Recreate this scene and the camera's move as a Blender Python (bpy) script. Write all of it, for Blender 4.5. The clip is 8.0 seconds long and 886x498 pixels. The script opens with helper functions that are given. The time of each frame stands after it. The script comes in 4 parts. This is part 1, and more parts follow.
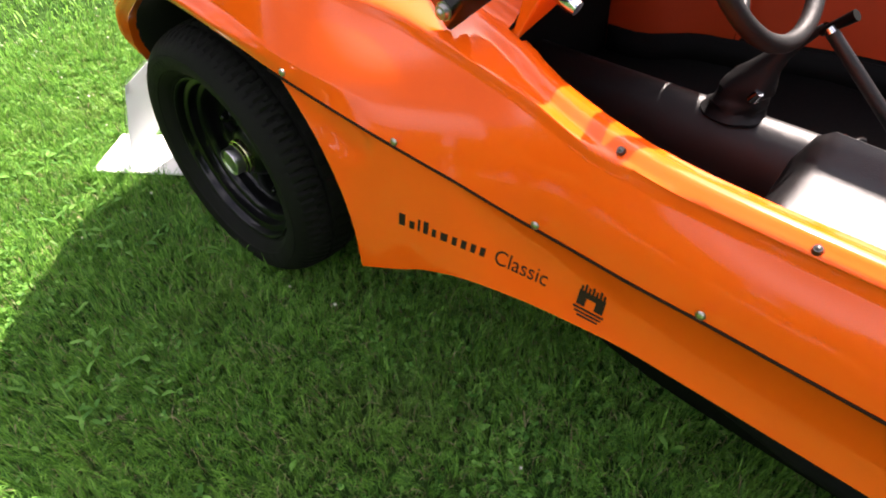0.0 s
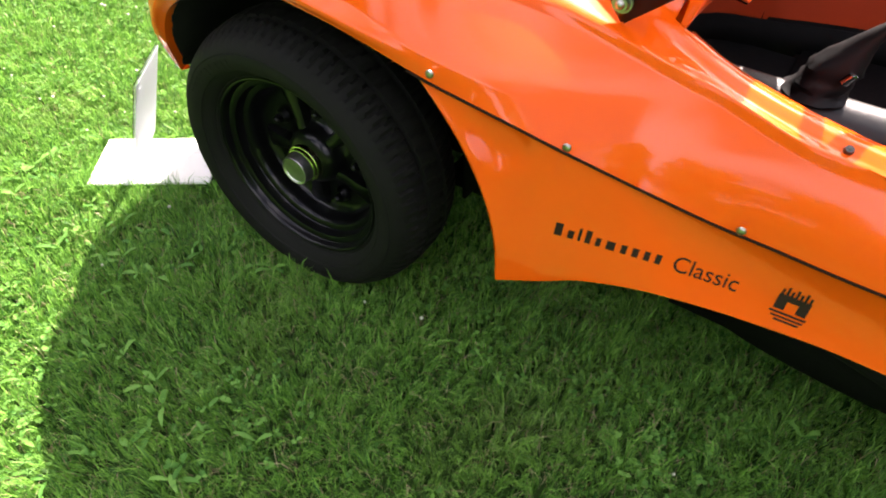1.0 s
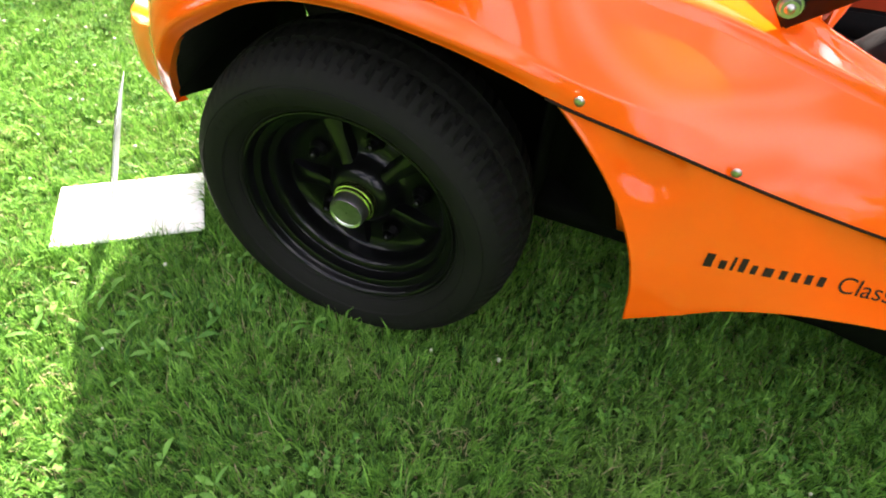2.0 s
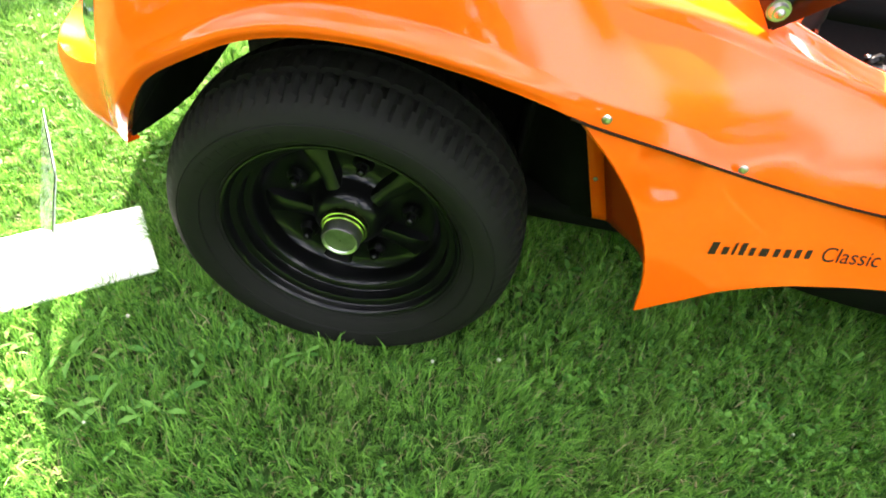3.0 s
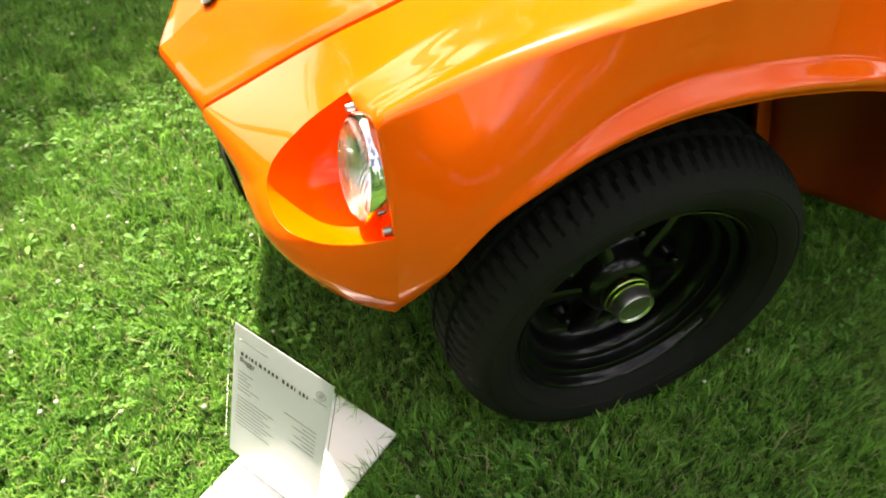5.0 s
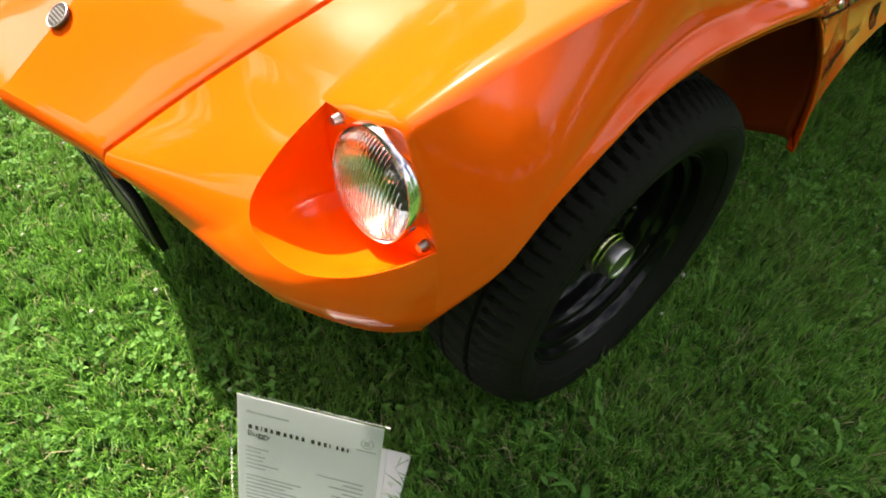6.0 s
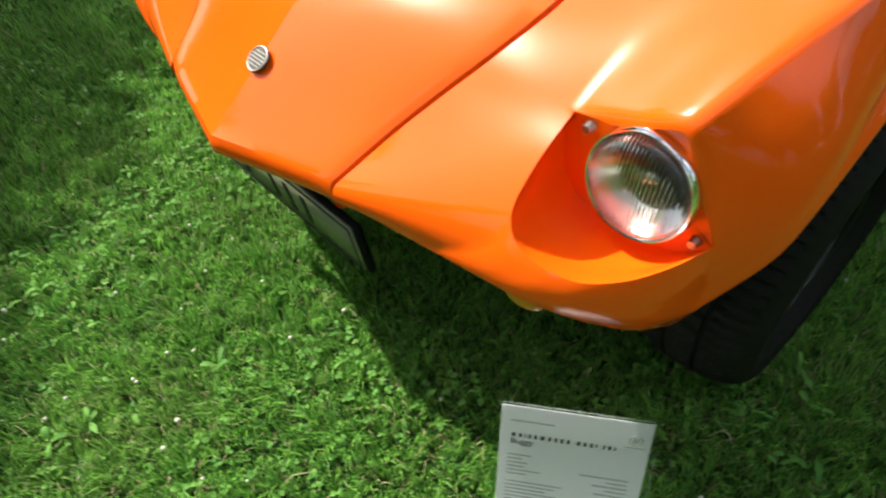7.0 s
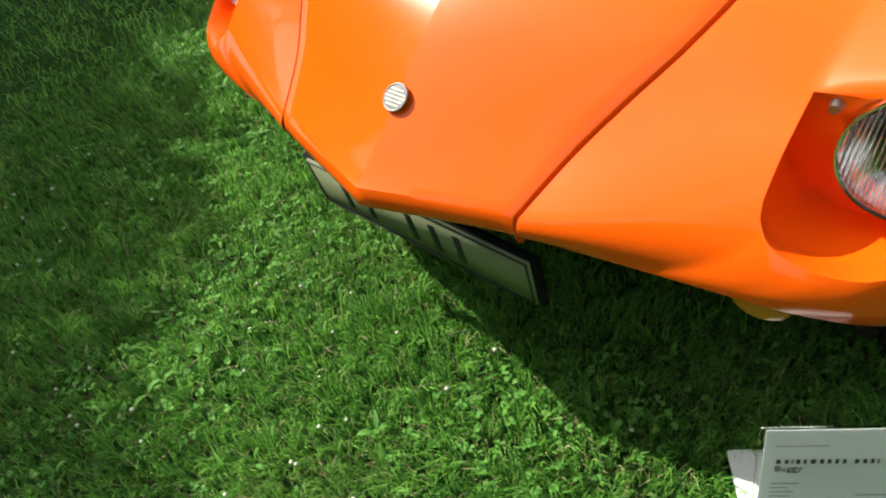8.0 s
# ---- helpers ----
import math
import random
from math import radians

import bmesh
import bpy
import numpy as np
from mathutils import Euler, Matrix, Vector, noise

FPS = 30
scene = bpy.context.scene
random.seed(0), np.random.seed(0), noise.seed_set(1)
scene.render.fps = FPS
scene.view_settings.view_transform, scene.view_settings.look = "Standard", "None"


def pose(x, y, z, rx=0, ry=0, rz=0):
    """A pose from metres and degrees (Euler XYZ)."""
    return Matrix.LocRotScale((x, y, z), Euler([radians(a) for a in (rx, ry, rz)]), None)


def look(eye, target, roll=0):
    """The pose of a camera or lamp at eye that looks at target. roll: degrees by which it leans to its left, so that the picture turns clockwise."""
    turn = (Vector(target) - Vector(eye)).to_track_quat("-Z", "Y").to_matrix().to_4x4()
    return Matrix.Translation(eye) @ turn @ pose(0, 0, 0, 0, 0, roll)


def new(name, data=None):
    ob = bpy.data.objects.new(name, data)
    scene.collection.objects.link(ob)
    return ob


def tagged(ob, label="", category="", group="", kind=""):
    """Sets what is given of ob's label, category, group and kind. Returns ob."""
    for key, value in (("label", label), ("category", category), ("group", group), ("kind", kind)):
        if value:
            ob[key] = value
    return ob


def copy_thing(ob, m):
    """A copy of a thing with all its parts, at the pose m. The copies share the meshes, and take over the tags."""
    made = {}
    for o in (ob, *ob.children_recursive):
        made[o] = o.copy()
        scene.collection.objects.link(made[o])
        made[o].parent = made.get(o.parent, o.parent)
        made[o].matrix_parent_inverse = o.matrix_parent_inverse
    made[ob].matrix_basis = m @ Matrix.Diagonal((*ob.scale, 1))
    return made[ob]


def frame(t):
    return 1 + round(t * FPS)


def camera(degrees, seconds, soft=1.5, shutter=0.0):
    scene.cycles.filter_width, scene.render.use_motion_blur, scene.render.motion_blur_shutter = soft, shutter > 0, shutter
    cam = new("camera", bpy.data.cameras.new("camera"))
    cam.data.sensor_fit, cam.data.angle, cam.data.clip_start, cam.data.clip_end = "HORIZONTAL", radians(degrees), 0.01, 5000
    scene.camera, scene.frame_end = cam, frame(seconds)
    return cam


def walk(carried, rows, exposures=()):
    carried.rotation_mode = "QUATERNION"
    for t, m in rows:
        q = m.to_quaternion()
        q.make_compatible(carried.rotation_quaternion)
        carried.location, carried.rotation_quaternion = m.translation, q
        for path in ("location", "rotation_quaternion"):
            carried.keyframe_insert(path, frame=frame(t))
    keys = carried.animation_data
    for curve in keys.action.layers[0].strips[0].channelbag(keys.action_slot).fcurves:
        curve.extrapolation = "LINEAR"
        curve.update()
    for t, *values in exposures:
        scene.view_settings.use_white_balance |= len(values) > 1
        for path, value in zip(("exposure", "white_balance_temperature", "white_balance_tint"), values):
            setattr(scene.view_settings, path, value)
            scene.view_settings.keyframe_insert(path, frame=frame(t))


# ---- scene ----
from mathutils.bvhtree import BVHTree

# camera
cam = camera(68.2, 8.0, soft=1.85, shutter=0.22)
PATH = [
    (0, (1.317, -0.582, 1.251), (0.294, 0.436, -0.133), -3.7),
    (0.5, (1.149, -0.652, 1.24), (0.206, 0.412, -0.167), -1.2),
    (1, (0.886, -0.77, 1.236), (0.142, 0.401, -0.205), 1.2),
    (1.5, (0.695, -0.804, 1.208), (0.09, 0.41, -0.262), 3.4),
    (1.7, (0.598, -0.796, 1.194), (0.056, 0.438, -0.284), 3.0),
    (2, (0.452, -0.778, 1.179), (0.032, 0.519, -0.285), 5.2),
    (2.2, (0.383, -0.768, 1.173), (0.055, 0.553, -0.293), 6.8),
    (3.3, (0.117, -0.767, 1.229), (0.137, 0.546, -0.279), 9.5),
    (3.5, (0.039, -0.781, 1.231), (0.056, 0.57, -0.244), 8.0),
    (4, (-0.16, -0.691, 1.209), (-0.153, 0.705, -0.223), 3.2),
    (4.5, (-0.369, -0.614, 1.183), (-0.189, 0.767, -0.252), 3.0),
    (5, (-0.572, -0.539, 1.183), (-0.069, 0.749, -0.261), 1.9),
    (5.2, (-0.637, -0.503, 1.176), (-0.001, 0.722, -0.272), 3.4),
    (6.3, (-0.839, -0.268, 1.134), (0.183, 0.642, -0.324), 6.3),
    (6.5, (-0.875, -0.241, 1.136), (0.145, 0.676, -0.321), 6.0),
    (7, (-0.997, -0.122, 1.164), (-0.119, 0.893, -0.319), -4.1),
    (7.5, (-1.099, -0.003, 1.171), (-0.257, 1.063, -0.297), -10.8),
    (8, (-1.122, 0.141, 1.141), (-0.23, 1.192, -0.308), -14.0),
]
EXPOSURES = [(t, e + 0.3, k, tint) for t, e, k, tint in ((0.0, 1.76, 6900, 24), (0.5, 1.93, 6900, 24), (1.5, 2.2, 6900, 24), (2.0, 2.38, 6950, 22), (3.5, 3.14, 7050, 12), (4.0, 2.85, 7350, 12), (4.5, 2.2, 7700, 16),
                                                   (5.0, 1.7, 7700, 16), (6.5, 1.04, 6850, 12), (7.2, 0.58, 6600, 5), (8.0, 0.43, 6600, 3))]
walk(cam, [(t, look(eye, target, roll)) for t, eye, target, roll in PATH], EXPOSURES)

# world and sun
SUN = Vector((-0.12, 0.92, 1.0)).normalized()
elevation = math.asin(SUN.z)
world = bpy.data.worlds.new("sky")
scene.world = world
world.use_nodes = True
wn, wl = world.node_tree.nodes, world.node_tree.links
sky = wn.new("ShaderNodeTexSky")
sky.sky_type = "NISHITA"
sky.sun_disc = False
sky.sun_elevation = elevation
sky.dust_density, sky.air_density, sky.ozone_density = 4.0, 0.8, 0.6
sky.sun_rotation = math.atan2(SUN.x, SUN.y)
cloud = wn.new("ShaderNodeTexNoise")
cloud.inputs["Scale"].default_value, cloud.inputs["Detail"].default_value, cloud.inputs["Distortion"].default_value = 2.6, 7.0, 0.6
thin = wn.new("ShaderNodeMapRange")
thin.inputs[1].default_value, thin.inputs[2].default_value, thin.inputs[4].default_value = 0.42, 0.61, 0.9
wl.new(cloud.outputs[0], thin.inputs[0])
overcast = wn.new("ShaderNodeMix")
overcast.data_type = "RGBA"
overcast.inputs[7].default_value = (9.4, 9.8, 10.6, 1)
wl.new(thin.outputs[0], overcast.inputs[0])
wl.new(sky.outputs[0], overcast.inputs[6])
wl.new(overcast.outputs[2], wn["Background"].inputs[0])
wn["Background"].inputs[1].default_value = 0.078
sun = new("sun", bpy.data.lights.new("sun", "SUN"))
sun.data.energy, sun.data.angle, sun.data.color = 5.0, radians(0.5), (1.0, 0.95, 0.86)
sun.matrix_world = look(SUN * 30, (0, 0, 0))


# ---- materials
def material(name, base, rough=0.5, metal=0.0, coat=0.0, vary=0.0, scale=20.0, bump=0.0, bump_scale=120.0, per="", spec=0.5, coat_rough=0.03):
    m = bpy.data.materials.new(name)
    m.use_nodes = True
    n, l = m.node_tree.nodes, m.node_tree.links
    p = n["Principled BSDF"]
    p.inputs["Base Color"].default_value = (*base, 1)
    p.inputs["Roughness"].default_value = rough
    p.inputs["Metallic"].default_value = metal
    p.inputs["Coat Weight"].default_value = coat
    p.inputs["Coat Roughness"].default_value = coat_rough
    p.inputs["Specular IOR Level"].default_value = spec
    co = n.new("ShaderNodeTexCoord")
    if vary:
        tex = n.new("ShaderNodeTexNoise")
        tex.inputs["Scale"].default_value = scale
        tex.inputs["Detail"].default_value = 6
        l.new(co.outputs["Object"], tex.inputs["Vector"])
        ramp = n.new("ShaderNodeMapRange")
        ramp.inputs[1].default_value, ramp.inputs[2].default_value = 0.3, 0.7
        ramp.inputs[3].default_value, ramp.inputs[4].default_value = 1 - vary, 1 + vary
        l.new(tex.outputs[0], ramp.inputs[0])
        mul = n.new("ShaderNodeMix")
        mul.data_type, mul.blend_type = "RGBA", "MULTIPLY"
        mul.inputs[0].default_value = 1
        mul.inputs[6].default_value = (*base, 1)
        l.new(ramp.outputs[0], mul.inputs[7])
        l.new(mul.outputs[2], p.inputs["Base Color"])
        rr = n.new("ShaderNodeMapRange")
        rr.inputs[3].default_value, rr.inputs[4].default_value = max(0, rough * 0.75), min(1, rough * 1.25)
        l.new(tex.outputs[0], rr.inputs[0])
        l.new(rr.outputs[0], p.inputs["Roughness"])
    if bump:
        t2 = n.new("ShaderNodeTexNoise")
        t2.inputs["Scale"].default_value = bump_scale
        t2.inputs["Detail"].default_value = 4
        l.new(co.outputs["Object"], t2.inputs["Vector"])
        b = n.new("ShaderNodeBump")
        b.inputs["Strength"].default_value = bump
        b.inputs["Distance"].default_value = 0.002
        l.new(t2.outputs[0], b.inputs["Height"])
        l.new(b.outputs[0], p.inputs["Normal"])
    return m


PAINT = material("orange_paint", (0.9, 0.106, 0.004), 0.2, coat=0.75, vary=0.04, scale=6, bump=0.004, bump_scale=12, coat_rough=0.04, spec=0.08)
PAINT.node_tree.nodes["Principled BSDF"].inputs["Coat IOR"].default_value = 1.47
# darker copy of the body orange: the shade inside is put into its colour
PAINT_IN = material("orange_darkened", (0.38, 0.034, 0.003), 0.5, vary=0.08, scale=9, bump=0.15, bump_scale=60)
GROOVE = material("orange_groove", (0.85, 0.09, 0.006), 0.4, vary=0.1)
RUBBER = material("tyre_rubber", (0.0078, 0.0078, 0.0066), 0.74, spec=0.15, vary=0.25, scale=25, bump=0.25, bump_scale=180)
BLACK = material("black_steel", (0.0025, 0.0025, 0.0028), 0.35, coat=0.36, vary=0.25, scale=40, bump=0.03, spec=0.1, coat_rough=0.06)
DARK = material("black_underside", (0.005, 0.005, 0.005), 0.85, spec=0.15, vary=0.3, scale=15, bump=0.3)
LEATHER = material("black_leather", (0.006, 0.006, 0.0065), 0.4, vary=0.15, scale=40, bump=0.5, bump_scale=450)
WHEELSKIN = material("worn_black_leather", (0.005, 0.005, 0.0055), 0.55, spec=0.25, vary=0.2, scale=40, bump=0.4, bump_scale=300)
CARPET = material("black_carpet", (0.005, 0.005, 0.005), 0.95, spec=0.1, vary=0.3, scale=80, bump=0.6, bump_scale=500)
CHROME = material("chrome", (0.75, 0.76, 0.77), 0.08, metal=1.0, vary=0.03, scale=30)
SILVER = material("silvered_reflector", (0.85, 0.85, 0.85), 0.12, metal=1.0, vary=0.03, scale=30)
STEEL = material("screw_steel", (0.42, 0.4, 0.37), 0.35, metal=1.0, vary=0.1, scale=80)
BADGE = material("badge_metal", (0.3, 0.29, 0.28), 0.45, metal=1.0, vary=0.2, scale=120)
CAP = material("hub_cap_metal", (0.58, 0.57, 0.55), 0.3, metal=1.0, vary=0.15, scale=60)
DARKSTEEL = material("dark_screw_steel", (0.1, 0.095, 0.09), 0.4, metal=1.0, vary=0.2, scale=80)
BRASS = material("yellowed_chrome", (0.62, 0.58, 0.36), 0.18, metal=1.0, vary=0.1, scale=60)
WHITE = material("white_plastic", (0.82, 0.82, 0.8), 0.35, vary=0.03, scale=14)
PAPER = material("paper", (0.86, 0.88, 0.9), 0.7, vary=0.02, scale=10)
p = PAPER.node_tree
glow = p.nodes.new("ShaderNodeBsdfTranslucent")
glow.inputs[0].default_value = (0.88, 0.9, 0.93, 1)
mixer = p.nodes.new("ShaderNodeMixShader")
mixer.inputs[0].default_value = 0.6
p.links.new(p.nodes["Principled BSDF"].outputs[0], mixer.inputs[1])
p.links.new(glow.outputs[0], mixer.inputs[2])
p.links.new(mixer.outputs[0], p.nodes["Material Output"].inputs[0])
INK = material("black_ink", (0.02, 0.02, 0.022), 0.6, vary=0.1)
GREYINK = material("grey_ink", (0.42, 0.43, 0.44), 0.6, vary=0.1)
DECAL = material("black_decal", (0.024, 0.012, 0.007), 0.6, vary=0.1, scale=60, spec=0.2)
# white plate darkened and greened: nose shade and grass bounce are in the colour
PLATE = material("plate_shaded_white", (0.2, 0.215, 0.13), 0.3, vary=0.05, scale=12)
PETAL = material("white_petal", (0.5, 0.52, 0.4), 0.8, vary=0.3, scale=300)
SEAL = material("black_seal", (0.02, 0.009, 0.005), 0.8, vary=0.1, spec=0.1)
AMBER = material("amber_plastic", (0.6, 0.22, 0.01), 0.25, coat=0.5, vary=0.05)


def clear(name, tint, rough, ior):
    m = bpy.data.materials.new(name)
    m.use_nodes = True
    p = m.node_tree.nodes["Principled BSDF"]
    p.inputs["Base Color"].default_value = (*tint, 1)
    p.inputs["Roughness"].default_value = rough
    p.inputs["Transmission Weight"].default_value = 1.0
    p.inputs["IOR"].default_value = ior
    return m


GLASS = clear("lamp_glass", (0.97, 0.98, 0.98), 0.04, 1.45)
ACRYLIC = clear("acrylic", (0.96, 0.98, 0.97), 0.02, 1.2)


def leaf_material(name, dark, light, rough=0.45, trans=0.25, wear=0.0):
    """Grass and leaves: each blade has its own tone; light passes through a little."""
    m = bpy.data.materials.new(name)
    m.use_nodes = True
    n, l = m.node_tree.nodes, m.node_tree.links
    p = n["Principled BSDF"]
    g = n.new("ShaderNodeNewGeometry")
    co = n.new("ShaderNodeTexCoord")
    tex = n.new("ShaderNodeTexNoise")
    tex.inputs["Scale"].default_value = 4.0
    l.new(co.outputs["Object"], tex.inputs["Vector"])
    add = n.new("ShaderNodeMath")
    add.operation = "MULTIPLY_ADD"
    add.inputs[1].default_value = 0.75
    l.new(g.outputs["Random Per Island"], add.inputs[0])
    sc = n.new("ShaderNodeMath")
    sc.operation = "MULTIPLY"
    sc.inputs[1].default_value = 0.35
    l.new(tex.outputs[0], sc.inputs[0])
    l.new(sc.outputs[0], add.inputs[2])
    ramp = n.new("ShaderNodeValToRGB")
    ramp.color_ramp.elements[0].position, ramp.color_ramp.elements[0].color = 0.15, (*dark, 1)
    ramp.color_ramp.elements[1].position, ramp.color_ramp.elements[1].color = 0.85, (*light, 1)
    l.new(add.outputs[0], ramp.inputs[0])
    patch = n.new("ShaderNodeTexNoise")
    patch.inputs["Scale"].default_value, patch.inputs["Detail"].default_value = 2.2, 5.0
    l.new(co.outputs["Object"], patch.inputs["Vector"])
    worn = n.new("ShaderNodeMapRange")
    worn.inputs[1].default_value, worn.inputs[2].default_value, worn.inputs[4].default_value = 0.55, 0.75, wear
    l.new(patch.outputs[0], worn.inputs[0])
    tone = n.new("ShaderNodeMix")
    tone.data_type = "RGBA"
    tone.inputs[7].default_value = (0.22, 0.28, 0.085, 1)
    l.new(worn.outputs[0], tone.inputs[0])
    l.new(ramp.outputs[0], tone.inputs[6])
    out = tone.outputs[2]
    l.new(out, p.inputs["Base Color"])
    p.inputs["Roughness"].default_value = rough
    p.inputs["Specular IOR Level"].default_value = 0.22
    t = n.new("ShaderNodeBsdfTranslucent")
    l.new(out, t.inputs[0])
    mix = n.new("ShaderNodeMixShader")
    mix.inputs[0].default_value = trans
    l.new(p.outputs[0], mix.inputs[1])
    l.new(t.outputs[0], mix.inputs[2])
    l.new(mix.outputs[0], n["Material Output"].inputs[0])
    return m


GRASS = leaf_material("grass", (0.02, 0.11, 0.018), (0.245, 0.52, 0.084), trans=0.4, wear=0.32, rough=0.4)
LEAF = leaf_material("broad_leaf", (0.05, 0.18, 0.025), (0.17, 0.38, 0.07), trans=0.35, rough=0.6)
STRAW = leaf_material("dry_grass", (0.14, 0.11, 0.05), (0.42, 0.38, 0.2))


SOIL = material("lawn_soil", (0.025, 0.06, 0.012), 0.9, vary=0.5, scale=25, bump=0.8, bump_scale=90, spec=0.04)


# ---- small building kit
def part(name, bm, mat, parent=None, label="", smooth=True, solid=0.0, sharp=40):
    bm.normal_update()
    for e in bm.edges:
        if len(e.link_faces) == 2 and e.calc_face_angle(0) > radians(sharp):
            e.smooth = False
    me = bpy.data.meshes.new(name)
    bm.to_mesh(me)
    bm.free()
    me.materials.append(mat)
    if smooth:
        me.polygons.foreach_set("use_smooth", [True] * len(me.polygons))
    ob = new(name, me)
    ob.parent = parent
    if label:
        tagged(ob, label)
    if solid:
        s = ob.modifiers.new("thickness", "SOLIDIFY")
        s.thickness, s.offset = solid, 0
    return ob


def thing(name, label, category, at=(0, 0, 0), group="", kind=""):
    e = new(name)
    e.empty_display_size = 0.1
    e.location = at
    return tagged(e, label, category, group, kind)


def interp(x, xs, ys):
    """Smooth curve through control values (monotone cubic)."""
    xs, ys = np.asarray(xs, float), np.asarray(ys, float)
    d = np.diff(ys) / np.diff(xs)
    m = np.zeros(len(xs))
    m[0], m[-1] = d[0], d[-1]
    for i in range(1, len(xs) - 1):
        if d[i - 1] * d[i] > 0:
            w1, w2 = 2 * (xs[i + 1] - xs[i]) + (xs[i] - xs[i - 1]), (xs[i + 1] - xs[i]) + 2 * (xs[i] - xs[i - 1])
            m[i] = (w1 + w2) / (w1 / d[i - 1] + w2 / d[i])
    k = int(np.clip(np.searchsorted(xs, x) - 1, 0, len(xs) - 2))
    h = xs[k + 1] - xs[k]
    t = min(max((x - xs[k]) / h, 0.0), 1.0)
    return float(ys[k] * (1 + 2 * t) * (1 - t) ** 2 + m[k] * h * t * (1 - t) ** 2 + ys[k + 1] * t * t * (3 - 2 * t) + m[k + 1] * h * t * t * (t - 1))


def rail(rows):
    """A feature line of the body: (y, z) as a function of x."""
    xs, ys, zs = zip(*rows)
    return lambda x: (interp(x, xs, ys), interp(x, xs, zs))


def chain(points, n, ts=None):
    """n + 1 points along a smooth curve through the given ones."""
    pts = [Vector(p) for p in points]
    ln = [0.0]
    for a, b in zip(pts, pts[1:]):
        ln.append(ln[-1] + max((b - a).length, 1e-5))
    out = []
    for t in (ts if ts is not None else [i / n for i in range(n + 1)]):
        s = t * ln[-1]
        out.append(Vector([interp(s, ln, [p[k] for p in pts]) for k in range(3)]))
    return out


def skin(bm, rows, closed=False, flip=False):
    """Quads between rows of points."""
    grid = [[bm.verts.new(p) for p in r] for r in rows]
    for a, b in zip(grid, grid[1:]):
        k = len(a)
        for j in range(k if closed else k - 1):
            q = (a[j], a[(j + 1) % k], b[(j + 1) % k], b[j])
            bm.faces.new(q[::-1] if flip else q)
    return grid


def lathe(profile, seg=64, wobble=None):
    """A turned shape round the y axis from (radius, y) pairs."""
    bm = bmesh.new()
    rows = []
    for i, (r, y) in enumerate(profile):
        ring = []
        for s in range(seg):
            a = 2 * math.pi * s / seg
            rr = r + (wobble(i, s) if wobble else 0)
            ring.append((rr * math.cos(a), y, rr * math.sin(a)))
        rows.append(ring)
    skin(bm, rows, closed=True)
    return bm


def box(bm, size, at=(0, 0, 0), m=None, bevel=0.0):
    r = bmesh.ops.create_cube(bm, size=1)
    bmesh.ops.scale(bm, vec=size, verts=r["verts"])
    if bevel:
        es = list({e for v in r["verts"] for e in v.link_edges})
        r = bmesh.ops.bevel(bm, geom=es, offset=bevel, segments=2, affect="EDGES", clamp_overlap=True)
        vs = r["verts"]
        vs = list({v for f in r["faces"] for v in f.verts} | set(vs))
    else:
        vs = r["verts"]
    mat = Matrix.Translation(at) @ (m or Matrix.Identity(4))
    bmesh.ops.transform(bm, matrix=mat, verts=vs)
    return bm


def rod(bm, points, radius, seg=12, cap=True):
    """A tube along points; radius may be a list."""
    pts = [Vector(p) for p in points]
    rad = radius if isinstance(radius, (list, tuple)) else [radius] * len(pts)
    rows = []
    side = None
    for i, p in enumerate(pts):
        d = (pts[min(i + 1, len(pts) - 1)] - pts[max(i - 1, 0)]).normalized()
        if side is None:
            side = d.orthogonal().normalized()
        side = (side - d * side.dot(d)).normalized()
        up = d.cross(side)
        rows.append([p + rad[i] * (math.cos(2 * math.pi * s / seg) * side + math.sin(2 * math.pi * s / seg) * up) for s in range(seg)])
    g = skin(bm, rows, closed=True)
    if cap:
        bm.faces.new(g[0][::-1])
        bm.faces.new(g[-1])
    return bm


def ring(bm, centre, axis, R, r, seg=48, sub=12):
    q = Vector(axis).normalized().to_track_quat("Z", "Y").to_matrix()
    rows = []
    for i in range(seg + 1):
        a = 2 * math.pi * i / seg
        c = Vector((math.cos(a), math.sin(a), 0))
        rows.append([Vector(centre) + q @ (c * (R + r * math.cos(2 * math.pi * j / sub)) + Vector((0, 0, r * math.sin(2 * math.pi * j / sub)))) for j in range(sub)])
    skin(bm, rows, closed=True)
    bmesh.ops.remove_doubles(bm, verts=bm.verts, dist=1e-5)
    return bm


YC = 0.825  # the car's middle plane


def far_side(p):
    """The mirror place of a point; the hand-laid nose is a little narrower on the right."""
    k = min(1.0, max(0.0, (0.05 - p.x) / 0.4))
    k = k * k * (3 - 2 * k)
    out = min(1.0, max(0.0, (YC - p.y - 0.2) / 0.4))
    return Vector((p.x + 0.02 * k * out, YC + (YC - p.y) * (1 - 0.09 * k * out), p.z))


def both(bm):
    """Adds the mirror image about the car's middle plane."""
    bmesh.ops.remove_doubles(bm, verts=bm.verts, dist=0.0008)
    d = bmesh.ops.duplicate(bm, geom=bm.verts[:] + bm.edges[:] + bm.faces[:])["geom"]
    vs = [g for g in d if isinstance(g, bmesh.types.BMVert)]
    fs = [g for g in d if isinstance(g, bmesh.types.BMFace)]
    for v in vs:
        v.co = far_side(v.co)
    bmesh.ops.reverse_faces(bm, faces=fs)
    bmesh.ops.remove_doubles(bm, verts=bm.verts, dist=0.0008)
    return bm


